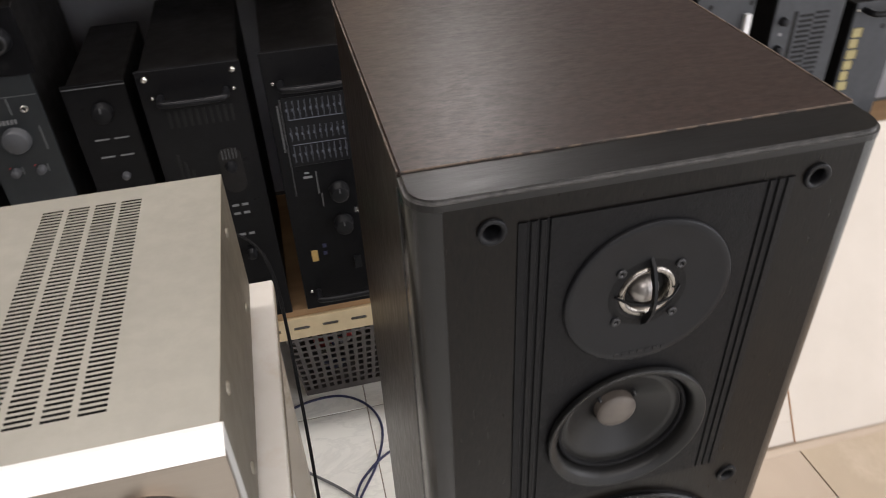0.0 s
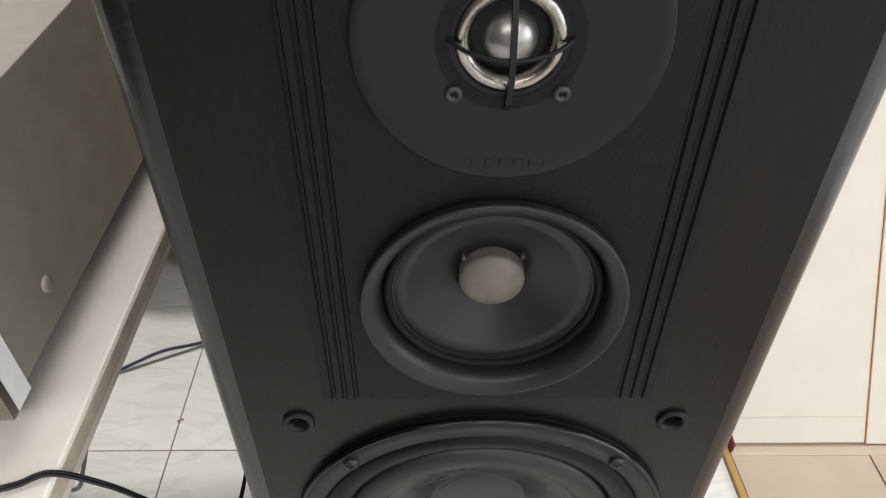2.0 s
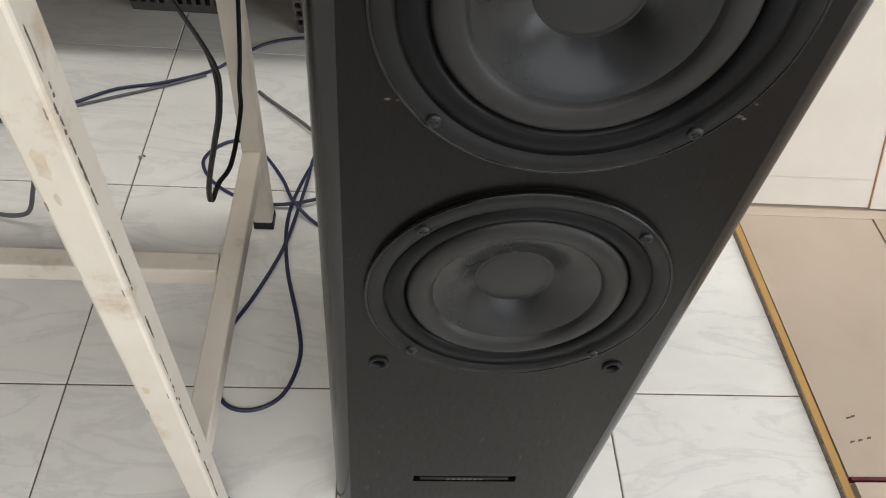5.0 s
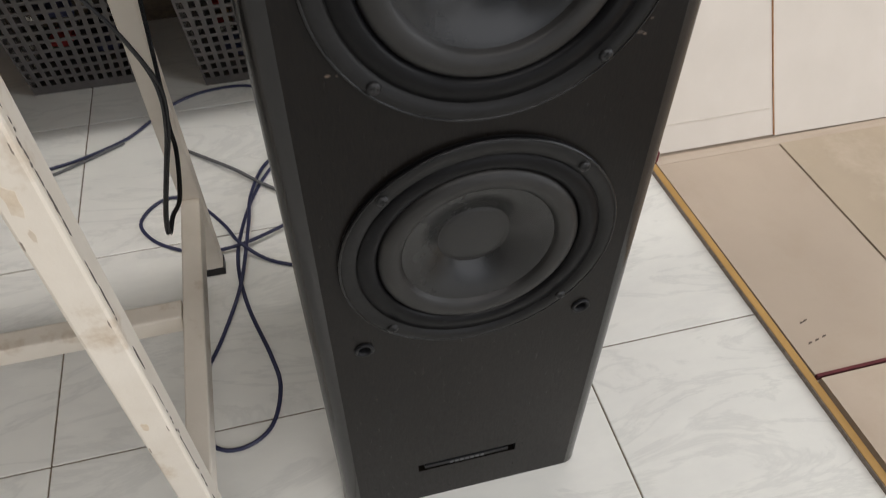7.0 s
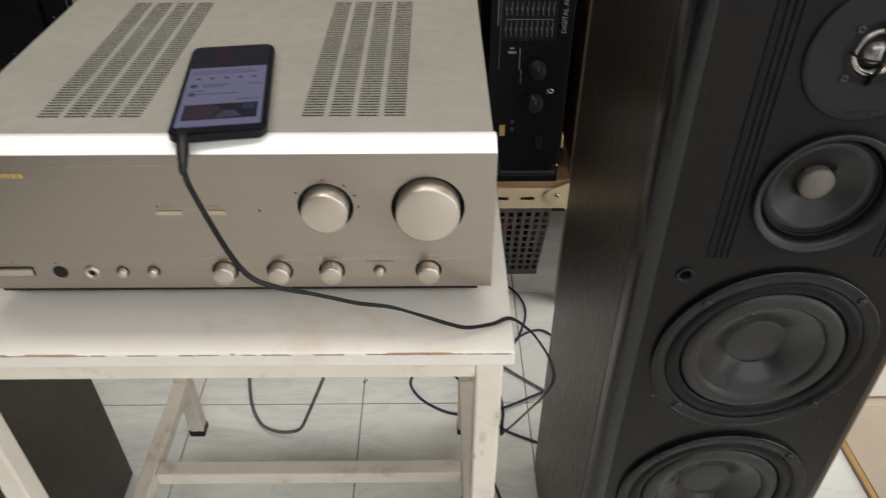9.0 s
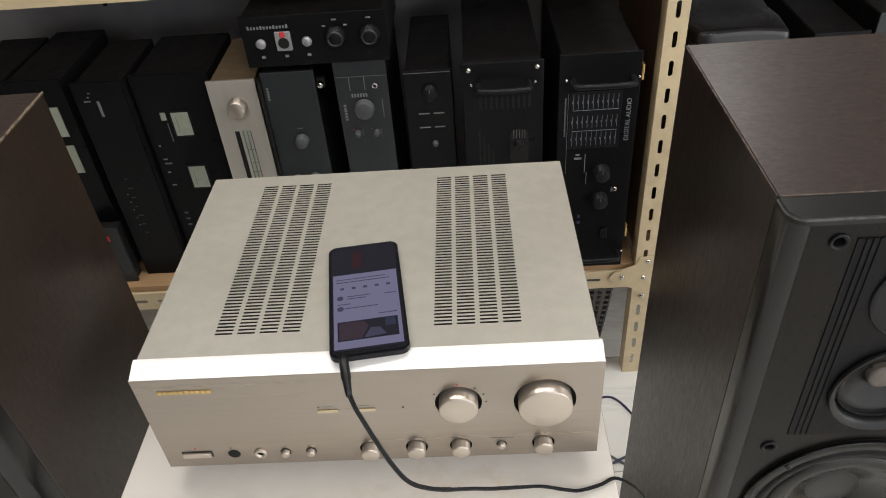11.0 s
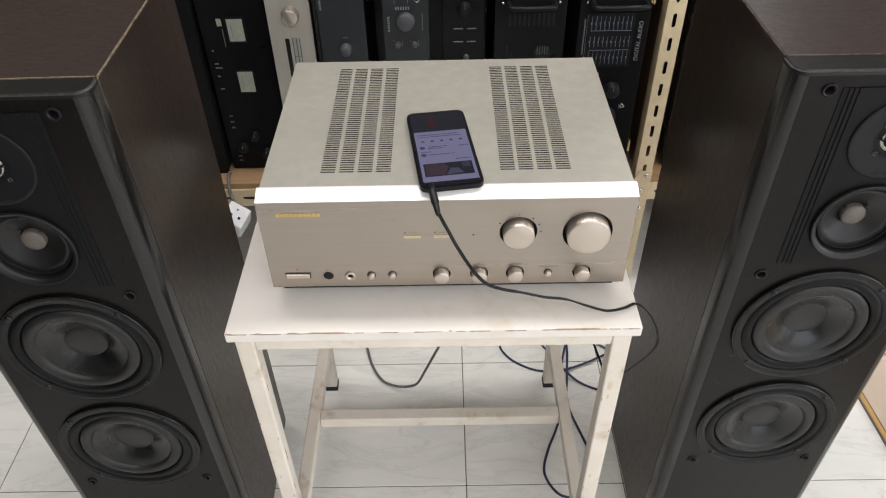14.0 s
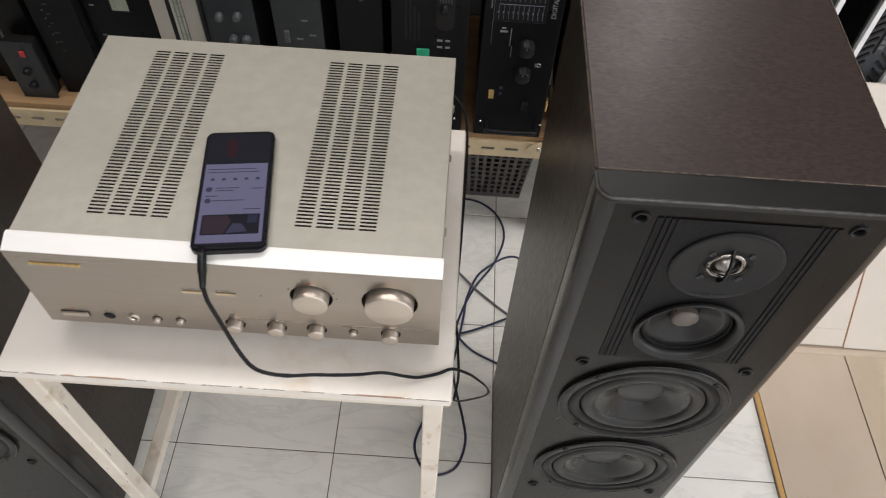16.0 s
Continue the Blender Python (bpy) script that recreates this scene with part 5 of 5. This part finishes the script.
for z in (0.562, 0.500):
    dial(u, 0.3520, 0.700, z, 0.0155, 0.020, PLASTIC_SMOOTH, "black ribbed knob", DIM_INK)
mark(u, 0.3200, 0.3212, 0.700, 0.560, 0.600)
mark(u, 0.3240, 0.3252, 0.700, 0.535, 0.560)
mark(u, 0.3005, 0.3140, 0.700, 0.590, 0.594)
mark(u, 0.3030, 0.3100, 0.700, 0.598, 0.601)
part("socket", lathe([(0.0045, 0), (0.0043, -0.0022), (0.0028, -0.0022), (0.0028, 0.0005)], 0.3800, 0.700, 0.520, 20), CHROME, u)
mark(u, 0.3730, 0.3755, 0.700, 0.514, 0.524, DIM_INK)
for x, z in ((0.312, 0.440), (0.312, 0.455)):
    mark(u, x, x + 0.006, 0.700, z, z + 0.007, CORD_BLUE, "indicator")
part("switch", box(0.360, 0.372, 0.694, 0.7002, 0.405, 0.428, 0.001, 1), PLASTIC_SMOOTH, u)
part("badge", box(0.292, 0.302, 0.6985, 0.7002, 0.430, 0.452), GOLD, u)
handle(u, 0.292, 0.394, 0.700, 0.366)
for z in (0.758, 0.417):
    part("rack_ear", box(0.4085, 0.4125, 0.698, 0.712, z - 0.014, z + 0.014, 0.0015, 2), GOLD, u, "brass-coloured side lug")

# small mixer lying across the two blue-grey units
mx = thing("microphone_mixer", -0.14, 0.715, 0.8035, "small black microphone mixer lying across two upright units", "mixer", GEAR)
part("chassis", box(-0.259, -0.022, 0.716, 0.95, 0.8035, 0.892, 0.002, 1), BLACK_STEEL, mx)
part("faceplate", box(-0.262, -0.019, 0.710, 0.716, 0.8040, 0.893, 0.0015, 2), BLACK_FACE, mx)
for x in (-0.232, -0.154):
    part("white_button", lathe([(0.0085, 0), (0.0085, -0.003), (0.0065, -0.005), (0, -0.0052)], x, 0.710, 0.846, 24), SILVER_BTN, mx, "round white button")
xl = part("microphone_socket", box(-0.2065, -0.1795, 0.7070, 0.7102, 0.8320, 0.8660, 0.002, 2), SILVER_BTN, mx, "square metal microphone socket")
part("socket_bottom", lathe([(0.0095, -0.0004), (0, -0.0004)], -0.1930, 0.7070, 0.8460, 28), HOLE, xl)
part("release_tab", box(-0.1975, -0.1885, 0.7050, 0.7072, 0.8560, 0.8660, 0.001, 1), RED, xl, "red release tab")
for x in (-0.104, -0.047):
    k = dial(mx, x, 0.710, 0.853, 0.0165, 0.018, PLASTIC_SMOOTH, "black knob with chrome cap")
    part("knob_cap", lathe([(0.0135, -0.0178), (0.0130, -0.0190), (0.0100, -0.0190), (0.0098, -0.0180)], x, 0.710, 0.853, 32), SCREW, k)
    mark(mx, x - 0.004, x + 0.004, 0.710, 0.8790, 0.8815)
for i in range(13):
    mark(mx, -0.250 + i * 0.0054, -0.2468 + i * 0.0054, 0.710, 0.8710, 0.8710 + (0.006 if i % 4 == 0 else 0.0045))
for x in (-0.232, -0.192, -0.154):
    mark(mx, x - 0.003, x + 0.003, 0.710, 0.8200, 0.8245, GREY_INK)
for x in (-0.122, -0.086):
    mark(mx, x - 0.003, x + 0.003, 0.710, 0.8690, 0.8715, GREY_INK)

# right-hand bay
w = thing("wrapped_unit", 0.58, 0.74, SH, "black audio unit wrapped in crumpled black plastic", "equipment", GEAR)
b = box(0.505, 0.668, 0.74, 1.05, SH, 0.800, 0.012, 3)
bmesh.ops.subdivide_edges(b, edges=b.edges[:], cuts=5, use_grid_fill=True)
for v in b.verts:
    if v.co.z > SH + 0.01:
        v.co += Vector((0, 0, 1)) * 0.012 * (noise.noise(Vector((v.co.x * 9, v.co.y * 14, v.co.z * 9)))) + Vector((1, 0, 0)) * 0.006 * noise.noise(v.co * 12)
for f in b.faces:
    f.smooth = True
part("wrapping", b, WRAP, w)
part("label_tag", box(0.575, 0.60, 0.7365, 0.7385, 0.770, 0.782, 0.0005, 1), WHITE_PLASTIC, w)
u = gear("equipment_unit", 0.705, 0.80, 0.74, 0.30, 0.79, "plain black audio unit standing on end", BLACK_FACE)
mark(u, 0.72, 0.785, 0.74, 0.74, 0.745, DIM_INK)
u = gear("equipment_unit", 0.812, 0.905, 0.75, 0.28, 0.815, "black audio unit on end with a white edge strip", BLUE_GREY)
part("edge_strip", box(0.893, 0.904, 0.742, 0.7502, 0.36, 0.800, 0.001, 1), WHITE_PLASTIC, u, "white vertical trim strip")
u = gear("ribbed_amplifier", 0.966, 1.072, 0.75, 0.28, 0.775, "grey ribbed amplifier on end between white trim strips", MID_GREY)
for x in (0.968, 1.053):
    part("edge_strip", box(x, x + 0.0105, 0.740, 0.7502, 0.36, 0.744, 0.001, 1), WHITE_PLASTIC, u, "white vertical trim strip")
for x in (0.990, 1.064):
    part("rack_hole", lathe([(0.0045, -0.0004), (0, -0.0005)], x, 0.75, 0.760, 14), HOLE, u)
for i in range(11):
    z = 0.48 + i * 0.018
    for sx in (-1, 1):
        rib = box(-0.013, 0.013, -0.004, 0, -0.0022, 0.0022)
        rib.transform(pose(1.0155 + sx * 0.022, 0.7502, z, 0, sx * 40, 0))
        part("rib", rib, BLACK_STEEL, u)
part("name_plate", box(1.0090, 1.0220, 0.7450, 0.7502, 0.560, 0.695, 0.001, 1), MID_GREY, u)
for i in range(9):
    part("print_bar", box(1.0110, 1.0200, 0.7444, 0.7451, 0.572 + i * 0.0125, 0.580 + i * 0.0125), DIM_INK, u)
u = gear("vented_amplifier", 1.114, 1.246, 0.75, 0.28, 0.800, "grey amplifier on end with rows of dark vents", MID_GREY)
mark(u, 1.1505, 1.1575, 0.75, 0.40, 0.735, HOLE, "groove")
for i in range(28):
    z = 0.478 + i * 0.0091
    mark(u, 1.1625, 1.1885, 0.75, z, z + 0.0042, HOLE, "slot")
    mark(u, 1.1920, 1.2180, 0.75, z + 0.0030, z + 0.0072, HOLE, "slot")
for z in (0.600, 0.646, 0.672, 0.721):
    dial(u, 1.131, 0.75, z, 0.0075, 0.010, PLASTIC_SMOOTH)
for z in (0.624, 0.660, 0.698):
    mark(u, 1.128, 1.134, 0.75, z - 0.0025, z + 0.0025, GREY_INK)
u = gear("stage_amplifier", 1.272, 1.372, 0.75, 0.28, 0.735, "grey stage amplifier on end with yellow block logo", MID_GREY)
handle(u, 1.288, 1.352, 0.75, 0.722)
for i, h in enumerate((0.020, 0.016, 0.018, 0.021, 0.017, 0.020)):
    z = 0.574 + i * 0.0200
    part("logo_block", box(1.2765, 1.2765 + h, 0.7488, 0.7502, z, z + 0.0165, 0.002, 2), LOGO, u, "yellow logo block")
part("rack_hole", lathe([(0.0045, -0.0004), (0, -0.0005)], 1.336, 0.75, 0.688, 14), HOLE, u)

# ---- plug cube hanging by its cord below the shelf ----
pc = thing("plug_cube", -0.497, 0.665, 0.225, "white multi-way plug cube hanging by its cord", "plug")
PCM = pose(-0.497, 0.665, 0.252, 24, 0, -28) @ pose(0, 0, 0, 0, 30, 0)
part("block", placed(box(-0.026, 0.026, -0.026, 0.026, -0.042, 0.042, 0.004, 2), PCM), WHITE_PLASTIC, pc)
for sx in (-1, 1):
    for z in (-0.028, -0.006, 0.016):
        part("pin_hole", placed(box(sx * 0.010 - 0.003, sx * 0.010 + 0.003, -0.0264, -0.0255, z - 0.003, z + 0.003), PCM), HOLE, pc)
    part("pin_hole", placed(box(sx * 0.010 - 0.003, sx * 0.010 + 0.003, -0.008, -0.002, 0.0415, 0.0424), PCM), HOLE, pc)
part("cord", tube([tuple(PCM @ Vector((0, 0.01, 0.040))), (-0.500, 0.685, 0.300), (-0.505, 0.6945, 0.316), (-0.51, 0.72, 0.3335), (-0.51, 0.742, 0.334)], 0.004), CORD_GREY, pc)


# ---- baskets under the shelf ----
def basket(x0, x1, y, deep, h, label):
    k = thing("storage_basket", (x0 + x1) / 2, y, 0, label, "basket", "plastic baskets")
    cx, inset = (x0 + x1) / 2, 0.020

    def wall(width0, width1, cols, rows, place, name):
        b = bmesh.new()
        us = [0.0]
        for c in range(cols):
            us += [(c + 0.22) / cols, (c + 0.78) / cols]
        us.append(1.0)
        vs = [0.0]
        for r in range(rows):
            vs += [0.06 + 0.80 * (r + 0.17) / rows, 0.06 + 0.80 * (r + 0.83) / rows]
        vs.append(1.0)
        g = [[b.verts.new(place((u - 0.5) * (width0 + (width1 - width0) * v), v)) for v in vs] for u in us]
        for i in range(len(us) - 1):
            for j in range(len(vs) - 1):
                if not (i % 2 and j % 2):
                    b.faces.new([g[i][j], g[i + 1][j], g[i + 1][j + 1], g[i][j + 1]])
        ext = bmesh.ops.extrude_face_region(b, geom=b.faces[:])
        n = (g[1][0].co - g[0][0].co).cross(g[0][1].co - g[0][0].co).normalized()
        for v in ext["geom"]:
            if isinstance(v, bmesh.types.BMVert):
                v.co -= n * 0.002
        bmesh.ops.recalc_face_normals(b, faces=b.faces)
        part(name, b, BASKET, k)
    w1, w0, d1, d0 = x1 - x0, x1 - x0 - 2 * inset, deep, deep - 2 * inset
    wall(w0, w1, 11, 10, lambda s, v: Vector((cx + s, y + inset * (1 - v), h * v)), "front_wall")
    wall(w0, w1, 11, 10, lambda s, v: Vector((cx - s, y + deep - inset * (1 - v), h * v)), "rear_wall")
    wall(d0, d1, 14, 10, lambda s, v: Vector((cx - w0 / 2 - inset * v, y + deep / 2 - s, h * v)), "side_wall")
    wall(d0, d1, 14, 10, lambda s, v: Vector((cx + w0 / 2 + inset * v, y + deep / 2 + s, h * v)), "side_wall")
    part("bottom", box(cx - w0 / 2, cx + w0 / 2, y + inset, y + deep - inset, 0.0005, 0.004), BASKET, k)
    rim = box(x0 - 0.004, x1 + 0.004, y - 0.004, y + 0.003, h - 0.012, h + 0.002, 0.002, 1)
    box(x0 - 0.004, x1 + 0.004, y + deep - 0.003, y + deep + 0.004, h - 0.012, h + 0.002, 0.002, 1, bm=rim)
    box(x0 - 0.004, x0 + 0.003, y + 0.003, y + deep - 0.003, h - 0.012, h + 0.002, 0.002, 1, bm=rim)
    box(x1 - 0.003, x1 + 0.004, y + 0.003, y + deep - 0.003, h - 0.012, h + 0.002, 0.002, 1, bm=rim)
    part("rim", rim, BASKET, k)
    random.seed(int(x0 * 1000))
    for i in range(16):
        bx, by = random.uniform(x0 + 0.03, x1 - 0.05), random.uniform(y + 0.03, y + deep - 0.07)
        bz = 0.006 + i * 0.0105
        jb = box(-0.02, 0.02, -0.018, 0.018, -0.008, 0.008, 0.002, 1)
        jb.transform(pose(bx + 0.01, by + 0.01, bz + 0.012, random.uniform(-25, 25), random.uniform(-25, 25), random.uniform(0, 180)))
        part("spare_part", jb, random.choice((RED, CHROME, BLACK_STEEL, BLACK_STEEL, CORD_BLUE, MID_GREY)), k)


basket(-0.085, 0.125, 0.832, 0.24, 0.228, "grey perforated plastic basket of spare parts under the shelf")
basket(0.208, 0.425, 0.790, 0.24, 0.222, "grey perforated plastic basket of spare parts under the shelf")

# ---- cardboard ----
card = thing("cardboard_sheet", 1.2, 0.43, 0, "pale folded cardboard leaning on the rack, kraft flap on floor", "cardboard")
LEAN = (0.280, 0.509)


def leaning(x0, x1, name, mat, twist=0.0, skew0=0.0, skew1=0.0, behind=0.0):
    b = bmesh.new()
    n = 12
    fr, bk = [], []
    for i in range(n + 1):
        t = i / n
        z, yy = 0.012 + LEAN[1] * t, 0.428 + behind + LEAN[0] * t + 0.004 * math.sin(math.pi * t)
        fr.append([b.verts.new((x, yy + twist * (x - x0), z)) for x in (x0 + skew0 * t, (x0 + x1 + (skew0 + skew1) * t) / 2, x1 + skew1 * t)])
        bk.append([b.verts.new((x, yy + 0.004 + twist * (x - x0), z)) for x in (x0 + skew0 * t, (x0 + x1 + (skew0 + skew1) * t) / 2, x1 + skew1 * t)])
    for i in range(n):
        for j in range(2):
            b.faces.new([fr[i][j], fr[i][j + 1], fr[i + 1][j + 1], fr[i + 1][j]])
            b.faces.new([bk[i][j], bk[i + 1][j], bk[i + 1][j + 1], bk[i][j + 1]])
        b.faces.new([fr[i][0], fr[i + 1][0], bk[i + 1][0], bk[i][0]])
        b.faces.new([fr[i][2], bk[i][2], bk[i + 1][2], fr[i + 1][2]])
    for j in range(2):
        b.faces.new([fr[n][j], fr[n][j + 1], bk[n][j + 1], bk[n][j]])
        b.faces.new([fr[0][j], bk[0][j], bk[0][j + 1], fr[0][j + 1]])
    bmesh.ops.recalc_face_normals(b, faces=b.faces)
    return part(name, b, mat, card, "pale lined cardboard panel")


for off, thick, top, mat in ((0.0100, 0.0090, 0.48, MAROON), (0.0195, 0.0140, 0.28, KRAFT_EDGE), (0.0340, 0.0130, 0.12, KRAFT_EDGE), (0.0475, 0.0120, 0.05, BATTEN)):
    low, high = 0.430 + off, 0.430 + off + 0.545 * top
    part("inner_sheet", prism([(low, 0.001), (low + thick, 0.001), (high + thick, top), (high, top)], "x", 0.9128, 1.05), mat, card, "dark edge of a folded inner sheet")
leaning(0.915, 1.1270, "panel", CARD, 0.0, 0.008, -0.022)
leaning(1.1292, 1.80, "panel", CARD, -0.010, -0.022, 0.0, -0.0026)
# brown cut edge, set here to draw the joint's shadow as a dark line
tagged(leaning(1.1274, 1.1291, "panel_edge", KRAFT_EDGE, 0.0, -0.022, -0.022, -0.0021), "brown cut edge that paints the shadow line of the joint")
for x0, x1 in ((0.92, 1.121),):
    part("crease", box(x0, x1, 0.4485, 0.4505, 0.0500, 0.0508), CARD, card, "faint crease")
part("printed_edge", box(0.9105, 0.9138, 0.412, 0.440, 0.006, 0.030), MAROON, card)
part("fold_band", prism([(0.4065, 0.0020), (0.4065, 0.0095), (0.4120, 0.0118), (0.4200, 0.0122), (0.4245, 0.0095), (0.4285, 0.0070), (0.4360, 0.0065), (0.4360, 0.0020)], "x", 0.912, 1.80), CARD_PINK, card, "kraft fold along the floor")
part("floor_flap", prism([(0.9125, 0.4060), (1.1255, 0.4060), (1.1395, 0.004), (0.9315, 0.004)], "z", 0.001, 0.0090), CARD_PINK, card, "kraft flap lying on the tiles")
part("floor_flap", prism([(1.1275, 0.4060), (1.80, 0.4060), (1.80, 0.004), (1.1415, 0.004)], "z", 0.001, 0.0108), CARD_BROWN, card, "kraft flap lying on the tiles")
part("printed_edge", box(0.9330, 1.80, -0.0005, 0.0035, 0.0012, 0.0102), MAROON, card, "maroon printed cut edge")
for x, y in ((0.9560, 0.076), (0.9625, 0.078), (0.9490, 0.045), (0.9600, 0.047), (0.9720, 0.050)):
    part("staple_scar", prism([(x, y), (x + 0.006, y + 0.0015), (x + 0.0075, y + 0.0035), (x + 0.002, y + 0.003)], "z", 0.0089, 0.0094), WORN, card)
front = thing("cardboard_sheet", 1.2, -0.3, 0, "second kraft cardboard sheet lying flat on the tiles", "cardboard")
part("sheet", prism([(0.9340, -0.0040), (1.85, -0.0040), (1.85, -0.75), (0.9670, -0.75)], "z", 0.0005, 0.0125), CARD_PINK, front)
bt = thing("wooden_batten", 0.93, 0.1, 0, "thin yellow wooden batten along the cardboard edge", "batten")
part("strip", prism([(0.9008, 0.4300), (0.9108, 0.4300), (0.9492, -0.45), (0.9392, -0.45)], "z", 0.0, 0.008), BATTEN, bt)
# dark strip stands in for the shaded side and shadow of the batten
part("dark_edge", prism([(0.8994, 0.4300), (0.9006, 0.4300), (0.9390, -0.45), (0.9378, -0.45)], "z", 0.0, 0.007), SCRATCH, bt, "dark strip painted for the shadow beside the batten")

# ---- floor tiles, last ----
tm = bpy.data.meshes.new("tile")
b = box(-PITCH_X / 2 + 0.0010, PITCH_X / 2 - 0.0010, -PITCH_Y / 2 + 0.0010, PITCH_Y / 2 - 0.0010, -0.010, 0.0, 0.0008, 1)
b.to_mesh(tm)
b.free()
tm.materials.append(MARBLE)
for i in range(-5, 12):
    for j in range(-14, 4):
        x, y = TILE_X + (i + 0.5) * PITCH_X, TILE_Y + (j + 0.5) * PITCH_Y
        if -1.40 < x < 3.55 and -4.15 < y < 1.2:
            t = new("tile", tm)
            t.location = (x, y, 0)
            t.parent = floor
